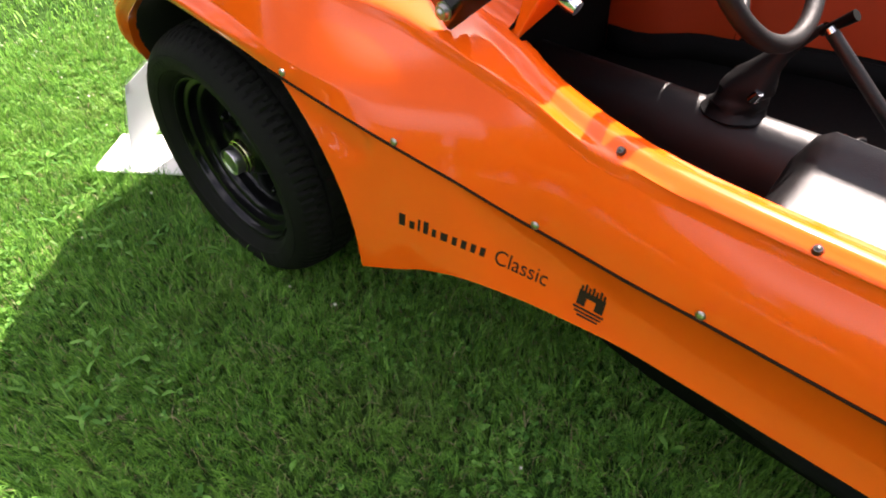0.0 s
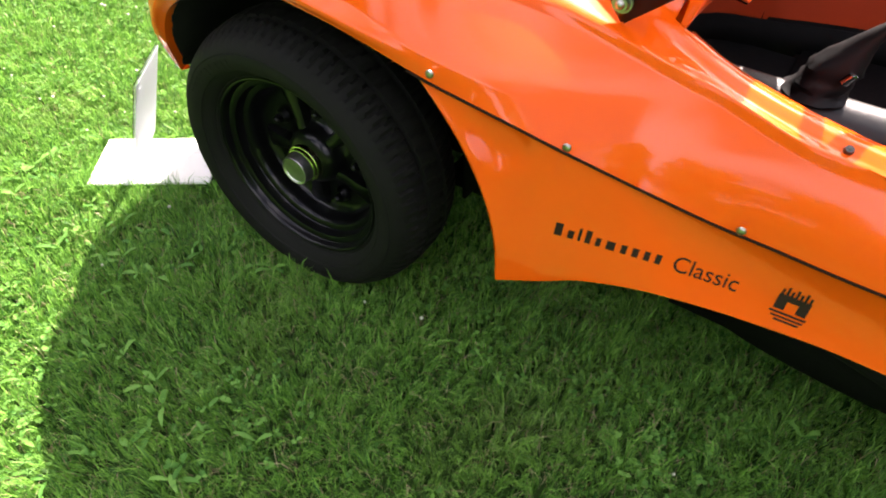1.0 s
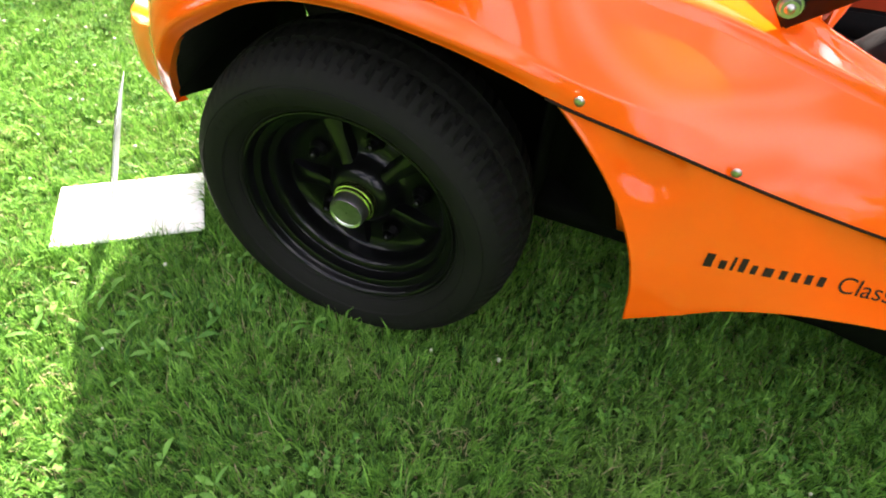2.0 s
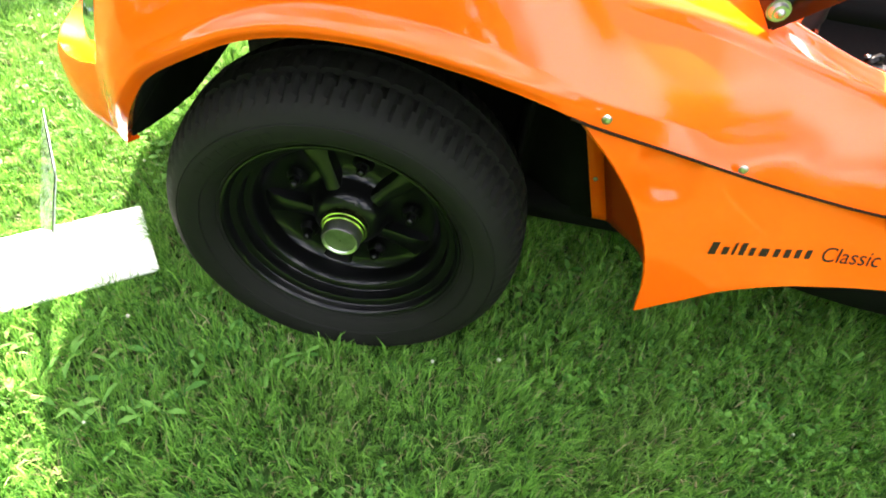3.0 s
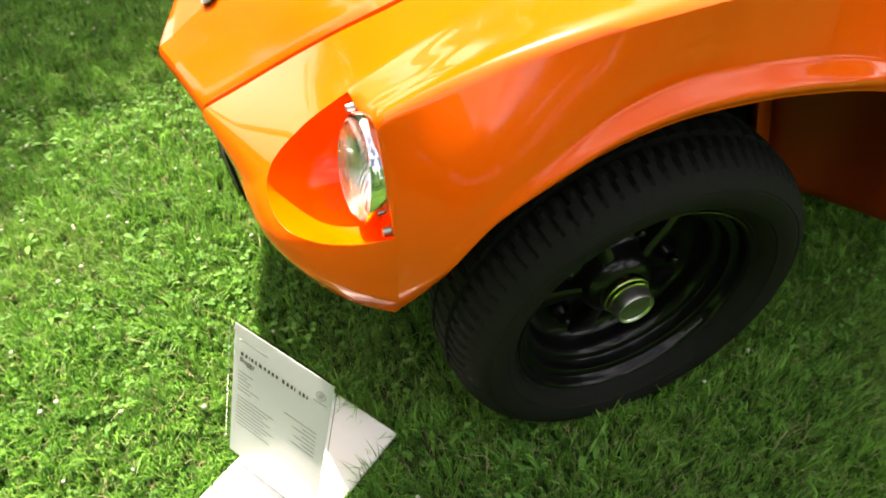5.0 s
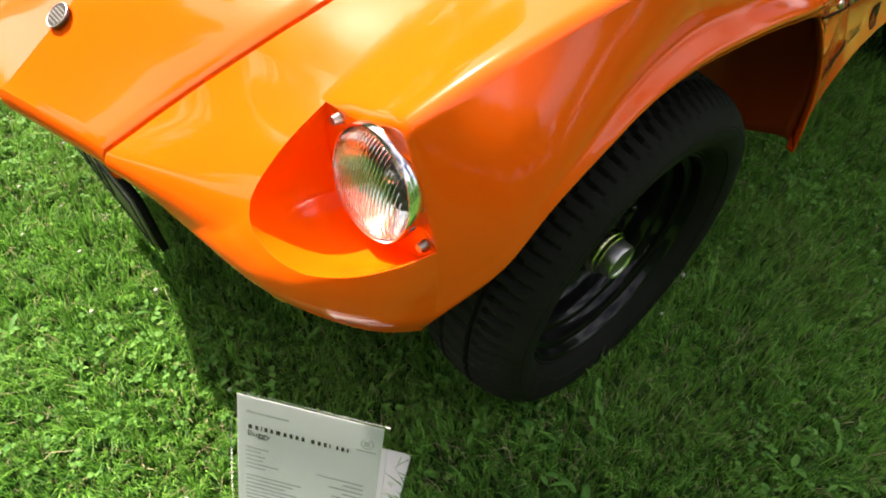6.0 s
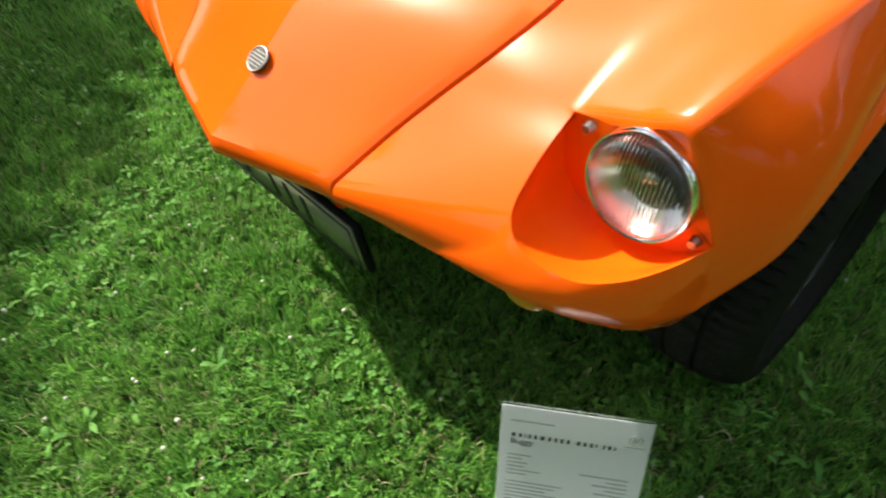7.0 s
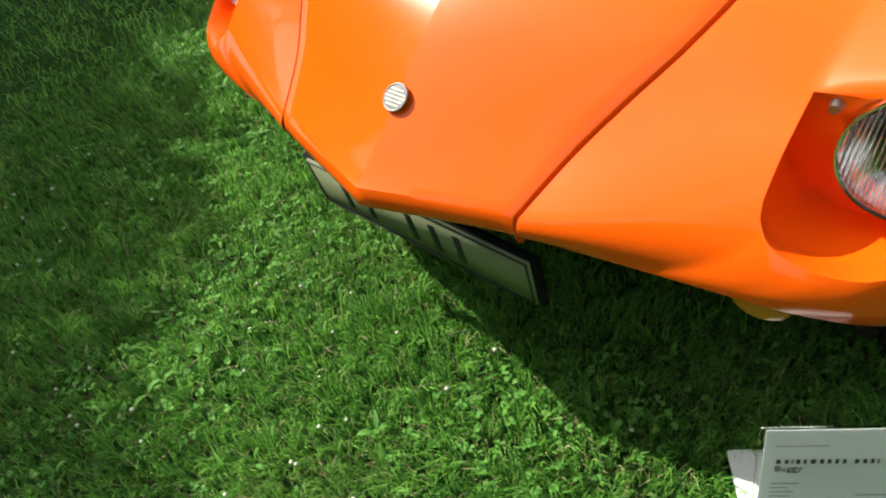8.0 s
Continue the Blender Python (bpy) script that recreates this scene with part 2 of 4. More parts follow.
# ---- ground
def lawn():
    bm = bmesh.new()
    rows = []
    xs = [-3000, -300, -40, -8] + [-4 + 0.1 * i for i in range(81)] + [8, 40, 300, 3000]
    for x in xs:
        row = []
        for y in xs:
            near = abs(x) < 4.1 and abs(y) < 4.1
            h = 0.012 * noise.noise((x * 2.3, y * 2.3, 0)) + 0.006 * noise.noise((x * 9, y * 9, 3)) if near else 0
            row.append((x, y, h - 0.008))
        rows.append(row)
    skin(bm, rows, flip=True)
    ob = part("ground", bm, SOIL)
    tagged(ob, "flat lawn ground of short mown grass", "ground", kind="structure")


lawn()


def blades(name, count, area, height, width, mat, label, seed, lean=0.6, falloff=None, clump=0.0):
    """Many thin bent blades as one mesh: each a strip of two quads and a tip."""
    g = np.random.default_rng(seed)
    x = g.uniform(area[0], area[1], count)
    y = g.uniform(area[2], area[3], count)
    if falloff:
        keep = g.uniform(0, 1, count) < falloff(x, y)
        x, y = x[keep], y[keep]
    n = len(x)
    cell = 0.026
    ix, iy = np.floor(x / cell + 0.35 * np.sin(y * 37)), np.floor(y / cell + 0.35 * np.sin(x * 41))
    key = np.abs(np.sin(ix * 12.9898 + iy * 78.233) * 43758.5453) % 1.0
    key2 = np.abs(np.sin(ix * 39.425 + iy * 11.135) * 24634.6345) % 1.0
    pull = 0.45 * clump
    x, y = x + ((ix + 0.5) * cell - x) * pull, y + ((iy + 0.5) * cell - y) * pull
    tuft = np.sin(x * 21 + 3 * np.sin(y * 13)) * np.sin(y * 19 + 2 * np.sin(x * 11))
    lump = np.sin(x * 57 + 2 * np.sin(y * 31)) * np.sin(y * 49 + 2 * np.sin(x * 27))
    h = height * g.uniform(0.45, 1.15, n) * (1 + 0.35 * tuft + 0.22 * lump) * (1 + clump * 0.7 * (key2 - 0.5))
    a = g.uniform(0, 2 * np.pi, n)
    comb = 0.2 * np.stack([np.sin(x * 4 + y * 3), np.cos(y * 5 - x * 2)], 1)
    dx, dy = np.cos(a), np.sin(a)
    ln = lean * g.uniform(0.2, 1.3, n) * h
    bend = clump * h * 0.75
    ox = dx * ln * (1 - 0.35 * clump) + comb[:, 0] * h + np.cos(key * 6.283) * bend
    oy = dy * ln * (1 - 0.35 * clump) + comb[:, 1] * h + np.sin(key * 6.283) * bend
    t = a + g.uniform(0.7, 2.4, n)
    w = width * g.uniform(0.6, 1.3, n) / 2
    wx, wy = np.cos(t) * w, np.sin(t) * w
    z0 = np.full(n, -0.012)
    v = np.empty((n, 5, 3))
    v[:, 0] = np.stack([x - wx, y - wy, z0], 1)
    v[:, 1] = np.stack([x + wx, y + wy, z0], 1)
    v[:, 2] = np.stack([x + wx * 0.8 + ox * 0.4, y + wy * 0.8 + oy * 0.4, h * 0.62], 1)
    v[:, 3] = np.stack([x - wx * 0.8 + ox * 0.4, y - wy * 0.8 + oy * 0.4, h * 0.62], 1)
    v[:, 4] = np.stack([x + ox, y + oy, h * np.clip(1.0 - 0.25 * (ox ** 2 + oy ** 2) / (h ** 2), 0.45, 1)], 1)
    base = (np.arange(n) * 5)[:, None]
    v[:, :, 2] += g.uniform(-0.004, 0.004, n)[:, None]
    loops = np.concatenate([base + np.array([0, 1, 2, 3]), base + np.array([3, 2, 4])], 1).ravel()
    starts = np.stack([np.arange(n) * 7, np.arange(n) * 7 + 4], 1).ravel()
    me = bpy.data.meshes.new(name)
    me.vertices.add(n * 5)
    me.vertices.foreach_set("co", v.ravel())
    me.loops.add(n * 7)
    me.loops.foreach_set("vertex_index", loops.astype(np.int32))
    me.polygons.add(n * 2)
    me.polygons.foreach_set("loop_start", starts.astype(np.int32))
    me.update(calc_edges=True)
    me.materials.append(mat)
    tagged(new(name, me), label, "grass", kind="stuff")


STAND = (-0.621, 0.044, math.atan2(-0.81, 0.58))     # the information stand: place and turn


def off_stand(x, y):
    """Where no blade grows: under the stand's board."""
    c, q = math.cos(STAND[2]), math.sin(STAND[2])
    u, v = (x - STAND[0]) * c + (y - STAND[1]) * q, -(x - STAND[0]) * q + (y - STAND[1]) * c
    return ~((np.abs(u) < 0.112) & (np.abs(v) < 0.176))


def round_stand(x, y):
    """A narrow border round the stand's board."""
    c, q = math.cos(STAND[2]), math.sin(STAND[2])
    u, v = (x - STAND[0]) * c + (y - STAND[1]) * q, -(x - STAND[0]) * q + (y - STAND[1]) * c
    return (np.maximum(np.abs(u) - 0.107, np.abs(v) - 0.172) < 0.03) * off_stand(x, y)


def near_lawn(x, y):
    edge = np.minimum(np.minimum(x + 2.0, 1.9 - x), np.minimum(y + 1.3, 2.9 - y))
    contact = (np.abs(x) < 0.115) & (y > 0.004) & (y < 0.2)
    under = (x > -0.3) & (y > 0.55) & (y < 1.9)
    return np.clip(edge / 0.5, 0, 1) * off_stand(x, y) * np.where(under, 0.15, 1.0) * np.where(y > 1.9, 0.5, 1.0) * ~contact


def far_lawn(x, y):
    edge = np.minimum(np.minimum(x + 2.0, 1.9 - x), np.minimum(y + 1.3, 2.9 - y))
    rim = np.minimum(np.minimum(x + 6.0, 5.0 - x), np.minimum(y + 4.0, 7.0 - y))
    return np.clip(1.0 - edge / 0.5, 0, 1) * np.clip(1.5 - 0.22 * np.hypot(x, y - 0.6), 0.1, 1) * np.clip(rim / 1.5, 0, 1)


blades("grass", 820000, (-2.0, 1.9, -1.3, 2.9), 0.03, 0.0025, GRASS, "short mown green grass covering the lawn", 3, lean=0.95, falloff=near_lawn, clump=0.65)
blades("grass", 216000, (-6.0, 5.0, -4.0, 7.0), 0.04, 0.007, GRASS, "short mown green grass further out on the lawn", 4, lean=1.3, falloff=far_lawn)
blades("grass", 90000, (-2.0, 1.9, -1.3, 2.9), 0.047, 0.0034, GRASS, "longer loose blades standing out of the mown grass", 6, lean=0.75, falloff=near_lawn, clump=0.5)
blades("grass", 16000, (-0.9, -0.34, -0.24, 0.33), 0.052, 0.003, GRASS, "uncut blades standing round the sign board", 7, lean=0.8, falloff=round_stand)
blades("dry_grass", 60000, (-2.4, 1.9, -1.3, 3.2), 0.03, 0.0022, STRAW, "thin dry yellowed blades in the lawn", 5, lean=1.6, falloff=near_lawn)


def leaves(name, count, area, length, width, mat, label, seed, rise, group=1):
    """Broad leaves lying in the grass: each a folded strip of quads, in rosettes."""
    g = np.random.default_rng(seed)
    verts, faces = [], []
    for k in range(count):
        cx, cy = g.uniform(area[0], area[1]), g.uniform(area[2], area[3])
        if g.uniform() > 0.25 + 2.2 * noise.noise((cx * 2.6, cy * 2.6, seed)):
            continue
        if not bool(off_stand(np.array([cx]), np.array([cy]))[0]):
            continue
        turn = g.uniform(0, 2 * math.pi)
        z0 = g.uniform(0.006, 0.026)
        for j in range(group):
            a = turn + 2 * math.pi * j / group + g.uniform(-0.9, 0.9)
            L, W = length * g.uniform(0.45, 1.25), width * g.uniform(0.6, 1.25)
            d, n = (math.cos(a), math.sin(a)), (-math.sin(a), math.cos(a))
            up = rise * g.uniform(0.3, 1.2)
            b = len(verts)
            for u, w, h in ((0.03, 0.12, 0.0), (0.3, g.uniform(0.5, 0.9), 0.55), (0.55, g.uniform(0.75, 1.0), 0.9), (0.82, g.uniform(0.55, 0.85), 0.9), (1.0, 0.08, g.uniform(0.3, 0.8))):
                px, py, pz = cx + d[0] * L * u, cy + d[1] * L * u, z0 + L * up * h
                verts += [(px + n[0] * W * w / 2, py + n[1] * W * w / 2, pz + 0.18 * W * w), (px, py, pz), (px - n[0] * W * w / 2, py - n[1] * W * w / 2, pz + 0.18 * W * w)]
            for q in range(4):
                i = b + 3 * q
                faces += [(i, i + 1, i + 4, i + 3), (i + 1, i + 2, i + 5, i + 4)]
    me = bpy.data.meshes.new(name)
    me.from_pydata(verts, [], faces)
    me.polygons.foreach_set("use_smooth", [True] * len(me.polygons))
    me.materials.append(mat)
    tagged(new(name, me), label, "weeds", kind="stuff")


leaves("clover", 16000, (-1.9, 1.8, -1.2, 2.6), 0.012, 0.011, LEAF, "small green clover leaves among the grass", 11, 0.35, 3)
leaves("broadleaf_weed", 520, (-1.9, 1.8, -1.2, 2.6), 0.036, 0.012, LEAF, "green plantain and dandelion leaves lying in the lawn", 12, 0.45, 3)
leaves("broadleaf_weed", 200, (-0.95, 0.25, -0.75, 0.0), 0.044, 0.013, LEAF, "longer plantain leaves in the grass beside the wheel", 15, 0.3, 2)


def clover_flowers():
    g = np.random.default_rng(21)
    bm = bmesh.new()
    spots = [(g.uniform(-1.9, 1.6), g.uniform(-1.0, 2.6)) for _ in range(50)] + [(g.uniform(-1.9, -0.6), g.uniform(0.0, 2.4)) for _ in range(110)] + [(0.208, -0.042)]
    for x, y in spots:
        m = Matrix.Translation((x, y, g.uniform(0.032, 0.045)))
        bmesh.ops.create_icosphere(bm, subdivisions=1, radius=g.uniform(0.003, 0.006), matrix=m)
    tagged(part("clover_flowers", bm, PETAL), "small white clover flower heads in the grass", "flowers", kind="stuff")


clover_flowers()

# ---- the buggy
buggy = thing("beach_buggy", "glossy orange open fibreglass beach buggy standing on grass", "car")

# feature lines along the left half: x, y, z
LIP = rail([(-0.41, 0.07, 0.384), (-0.342, 0.012, 0.52), (-0.298, 0.003, 0.588), (-0.22, -0.003, 0.646), (-0.14, -0.008, 0.693), (-0.045, -0.018, 0.724), (0.06, -0.032, 0.737),
            (0.17, -0.036, 0.728), (0.27, -0.026, 0.702), (0.36, -0.01, 0.669), (0.49, 0.006, 0.638), (0.61, 0.03, 0.602), (0.735, 0.056, 0.567), (0.885, 0.063, 0.55), (1.03, 0.058, 0.549),
            (1.2, 0.05, 0.556), (1.6, 0.045, 0.555), (2.2, 0.04, 0.56)])
RIDGE = rail([(-0.41, 0.117, 0.704), (-0.31, 0.081, 0.765), (-0.23, 0.056, 0.802), (-0.16, 0.034, 0.829), (-0.09, 0.015, 0.85), (0.0, 0.004, 0.865), (0.1, 0.008, 0.863), (0.25, 0.046, 0.838),
              (0.4, 0.1, 0.796), (0.55, 0.14, 0.762), (0.75, 0.148, 0.715), (0.96, 0.116, 0.683), (1.2, 0.108, 0.676), (1.6, 0.105, 0.675), (2.2, 0.1, 0.69)])
INNER = rail([(-0.41, 0.279, 0.65), (-0.36, 0.277, 0.682), (-0.3, 0.275, 0.7185), (-0.15, 0.26, 0.798), (0.0, 0.255, 0.849), (0.2, 0.265, 0.865), (0.4, 0.275, 0.833), (0.55, 0.268, 0.785),
              (0.63, 0.266, 0.755), (0.7, 0.262, 0.726), (0.75, 0.244, 0.713), (0.8, 0.226, 0.705), (0.9, 0.196, 0.697), (1.0, 0.173, 0.693), (1.1, 0.161, 0.692), (1.2, 0.156, 0.692), (1.6, 0.15, 0.69), (2.2, 0.145, 0.705)])
HOODSEAM = rail([(-0.62, 0.56, 0.485), (-0.527, 0.522, 0.548), (-0.453, 0.476, 0.608), (-0.39, 0.435, 0.658), (-0.29, 0.4, 0.713), (-0.1, 0.385, 0.79), (0.15, 0.385, 0.875), (0.4, 0.385, 0.955), (0.67, 0.39, 1.01)])
CENTRE = rail([(-0.68, 0.825, 0.48), (-0.56, 0.825, 0.568), (-0.4, 0.825, 0.682), (-0.2, 0.825, 0.79), (0.15, 0.825, 0.93), (0.67, 0.825, 1.07)])
POCKET = rail([(-0.537, 0.271, 0.556), (-0.52, 0.277, 0.573), (-0.468, 0.279, 0.616), (-0.41, 0.279, 0.65)])
RIM = [(-0.537, 0.271, 0.556), (-0.549, 0.256, 0.54), (-0.554, 0.234, 0.53), (-0.553, 0.205, 0.5245), (-0.541, 0.16, 0.521), (-0.505, 0.115, 0.526), (-0.457, 0.08, 0.54), (-0.41, 0.055, 0.56)]   # lower edge of the headlamp pocket
XB = -0.41   # the headlamp bulkhead
XC = 0.67    # the cowl


def lerp(a, b, t):
    return a + (b - a) * t


def ease(t):
    t = max(0.0, min(1.0, t))
    return t * t * (3 - 2 * t)


def upper(x):
    """The hood side from the bonnet seam to the inner line, and on to the fender ridge, as one smooth curve."""
    (ry, rz), (iy, iz) = RIDGE(x), INNER(x)
    rear, front = ease((x - 0.25) / 0.35), ease((-0.1 - x) / 0.31)
    fender = [(x, iy, iz), (x, lerp(iy, ry, 0.5), lerp(iz, rz, 0.52) + 0.004 * (1 - rear) * (1 - front)), (x, ry + 0.009, rz + 0.001), (x, ry + 0.001, rz - 0.005 - 0.012 * rear)]
    if x > 0.5:
        k = ease((x - 0.58) / 0.16)
        bead = [(x, iy, iz), (x, iy - 0.01, iz + 0.004), (x, iy - 0.022, iz + 0.004), (x, iy - 0.034, iz - 0.002), (x, iy - 0.044, iz - 0.008), (x, lerp(iy - 0.044, ry, 0.5), lerp(iz - 0.008, rz, 0.45)), (x, ry + 0.009, rz + 0.001), (x, ry + 0.001, rz - 0.005 - 0.012 * rear)]
        plain = [a.lerp(b, k) for a, b in zip(chain(fender, 16), chain(bead, 16))]
    else:
        plain = chain(fender, 16)
    if x > XC + 0.01:
        return [], plain
    seam = Vector((x, *HOODSEAM(x)))
    pts = [seam] + [Vector(p) for p in fender]
    ln = [0.0]
    for a, b in zip(pts, pts[1:]):
        ln.append(ln[-1] + (b - a).length)
    t1 = ln[1] / ln[-1]
    k = ease((x - XB) / 0.14)
    hood = [pts[1].lerp(seam, j / 12).lerp(q, k) for j, q in enumerate(chain(pts, 0, [t1 * (1 - j / 12) for j in range(13)]))]
    over = [a.lerp(b, k * (1 - ease((x - 0.5) / 0.15))) for a, b in zip(plain, chain(pts, 0, [lerp(t1, 1, j / 16) for j in range(17)]))]
    return hood, over


def section_curve(x):
    """From the inner line over the fender ridge, down the flank and its flared foot to the lower edge."""
    (ly, lz), (ry, rz), (iy, iz) = LIP(x), RIDGE(x), INNER(x)
    front = ease((-0.02 - x) / 0.39)
    rear = ease((x - 0.25) / 0.35)
    g = (1 - ease((x - 0.14) / 0.26)) * (1 - 0.7 * front)
    soft = 0.012 * rear
    top = upper(x)[1]
    down = []
    for i in range(1, 53):
        v = i / 52
        f = 1 - v
        t = max(0.0, (f - 0.27) / 0.73)
        mid = ly + 0.027 * g + (ry - ly - 0.027 * g) * t
        y = lerp(mid, lerp(ly, ry, f) - 0.009 * math.sin(math.pi * f), rear)
        y += -0.034 * g * ease((0.3 - f) / 0.15) + 0.007 * g * ease((0.12 - f) / 0.12)
        y -= 0.04 * front * math.sin(math.pi * v)
        down.append(Vector((x, y + 0.001 * f, lerp(lz, rz - 0.005 - soft, f))))
    return top + down + [Vector((x, ly + 0.022, lz + 0.002))]


def body_shell():
    bm = bmesh.new()
    # fender and flank
    xs = [XB, XB + 0.0006, XB + 0.0022, XB + 0.0045, XB + 0.0075] + [XB + 0.012 * i for i in range(1, 12)] + [XB + 0.144 + (2.2 - XB - 0.144) * i / 96 for i in range(97)]
    shell = [section_curve(x) for x in xs]
    k = min(range(len(shell[0])), key=lambda i: (shell[0][i] - Vector(RIM[-1])).length)
    mid = Vector((XB, 0.161, 0.602))
    for x, row in zip(xs[:6], shell):
        # the edge over the headlamp is rolled inwards
        drop = 0.012 - math.sqrt(0.012 ** 2 - max(0.0, 0.012 - (x - XB)) ** 2)
        for i in range(k + 1):
            d = (mid - row[i]) * Vector((0, 1, 1))
            row[i] = row[i] + d.normalized() * drop * min(1, i / 4) * min(1, (k - i) / 8)
    skin(bm, shell, flip=True)
    # hood side between seam and inner line, ahead of and behind the bulkhead
    rows = []
    for i in range(16):
        t = i / 15
        xp, xq = lerp(-0.537, XB, t), lerp(-0.62, XB, t)
        rows.append(((xp, *POCKET(xp)), (xq, *HOODSEAM(xq))))
    rows = [[Vector(a).lerp(Vector(b), j / 12) for j in range(13)] for a, b in rows]
    rows += [upper(x)[0] for x in xs[1:] if x < XC + 0.01]
    skin(bm, rows)
    top = shell[0]
    end = top[k:-1]
    rim = chain(RIM[:-1] + [end[0]], 30)
    # nose lip, outer part
    up = rows[0][::-1] + rim[1:]
    n = len(up) - 1
    low = chain([(-0.612, 0.56, 0.44), (-0.592, 0.40, 0.45), (-0.578, 0.25, 0.462), (-0.557, 0.185, 0.454), (-0.514, 0.128, 0.43), (-0.463, 0.09, 0.404), end[-1]], n)
    m = len(end) - 1
    strips = []
    for i, (u, w) in enumerate(zip(up, low)):
        e = (i / n) ** 2
        row = []
        for j in range(m + 1):
            v = j / m
            c = u + Vector((-0.42, -0.06, -0.5)) * (u.z - w.z)
            p = u * (1 - v) ** 2 + c * (2 * v * (1 - v)) + w * v * v
            p = p.lerp(end[j] + u - end[0] + (w - u - end[-1] + end[0]) * v, e)
            row.append(p)
        row.append(w + Vector((0.02, 0.015, 0.006)))
        strips.append(row)
    skin(bm, strips, flip=True)
    # headlamp pocket: from its outline back to the bulkhead
    out = [r[0] for r in rows[15::-1]] + rim[1:]
    inn = chain([(XB + 0.004, 0.282, 0.645), (XB + 0.008, 0.296, 0.6), (XB + 0.01, 0.292, 0.545), (XB + 0.008, 0.258, 0.506), (XB + 0.006, 0.2, 0.496), (XB + 0.004, 0.14, 0.502), (XB + 0.002, 0.09, 0.522), end[0] + Vector((0.001, 0.003, -0.003))], len(out) - 1)
    rows = []
    for a, b in zip(out, inn):
        c = a.lerp(b, 0.4) + Vector((0.014, 0.014, -0.02)) * min(1, (a - b).length / 0.1)
        rows.append(chain([a, a.lerp(c, 0.2) + Vector((0.002, 0.003, -0.002)), c, b], 9))
    skin(bm, rows)
    loop = inn + [p + Vector((0.001, 0.001, 0)) for p in top[:k + 1]][::-1]
    hole = []
    for p in loop:
        d = (p - mid) * Vector((0, 1, 1))
        hole.append(mid + d.normalized() * 0.07 + Vector((0.006, 0, 0)))
    skin(bm, [[a, b] for a, b in zip(loop + loop[:1], hole + hole[:1])])
    # cowl edge, with an unseen overhang added to shade the rim behind it, and dash
    rows = []
    for j in range(13):
        t = j / 12
        y = lerp(0.39, YC, t)
        z = lerp(HOODSEAM(XC)[1], CENTRE(XC)[1], math.sin(t * math.pi / 2))
        rows.append([(XC, y, z), (XC + 0.06, y, z + 0.008), (XC + 0.1, y, z - 0.002), (XC + 0.098, y, z - 0.03), (XC + 0.056, y, 0.85), (XC + 0.05, y, 0.796), (XC + 0.01, y, 0.79)])
    iy, iz = INNER(XC)
    first = [(XC, iy, iz), (XC + 0.005, iy + 0.001, iz - 0.002), (XC + 0.008, iy + 0.003, iz - 0.005), (XC + 0.008, iy + 0.006, iz - 0.01), (XC + 0.002, iy + 0.01, iz - 0.014), (XC - 0.01, iy + 0.014, iz - 0.018), (XC - 0.03, iy + 0.016, iz - 0.02)]
    skin(bm, [first] + rows)
    # rolled cockpit rim
    rows = []
    for i in range(61):
        x = lerp(XC + 0.02, 2.2, i / 60)
        y, z = INNER(x)
        rows.append([(x, y, z), (x, y + 0.012, z - 0.003), (x, y + 0.02, z - 0.015), (x, y + 0.02, z - 0.06)])
    skin(bm, rows)
    # tail
    p = [Vector(q) for q in section_curve(2.2)]
    skin(bm, [p, [Vector((2.26, lerp(q.y, YC, 0.06), q.z)) for q in p], [Vector((2.28, YC, lerp(q.z, 0.6, 0.4))) for q in p]])
    both(bm)
    bmesh.ops.recalc_face_normals(bm, faces=bm.faces)
    ob = part("body", bm, PAINT, buggy, "glossy orange fibreglass body shell", sharp=75)
    edge = ob.modifiers.new("rounded_edges", "BEVEL")
    edge.width, edge.segments, edge.limit_method, edge.angle_limit, edge.use_clamp_overlap = 0.003, 2, "ANGLE", radians(42), True
    return ob


body_shell()


def tub():
    """The inner walls of the cockpit and footwell."""
    for side in (1, -1):
        bm = bmesh.new()
        rows = [[(x, y, z) for z in (0.72, 0.5, 0.2)] for x, y in ((0.3, 0.41), (0.42, 0.41), (0.5, 0.36), (0.58, 0.3), (0.64, 0.29))]
        for i in range(31):
            x = lerp(XC + 0.02, 2.2, i / 30)
            y, z = INNER(x)
            rows.append([(x, y + 0.02, z - 0.058), (x, y + 0.03, 0.42), (x, y + 0.032, 0.31)])
        skin(bm, [[(x, YC + side * (y - YC), z) for x, y, z in r] for r in rows])
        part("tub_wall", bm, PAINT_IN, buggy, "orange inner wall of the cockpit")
        bm = bmesh.new()
        skin(bm, [[(x, YC + side * (INNER(x)[0] + dy - YC), z) for dy, z in ((0.027, 0.32), (0.029, 0.19))] for x in [lerp(XC, 2.2, i / 30) for i in range(31)]])
        part("tub_base", bm, CARPET, buggy, "black lower edge of the tub", solid=0.004)


tub()


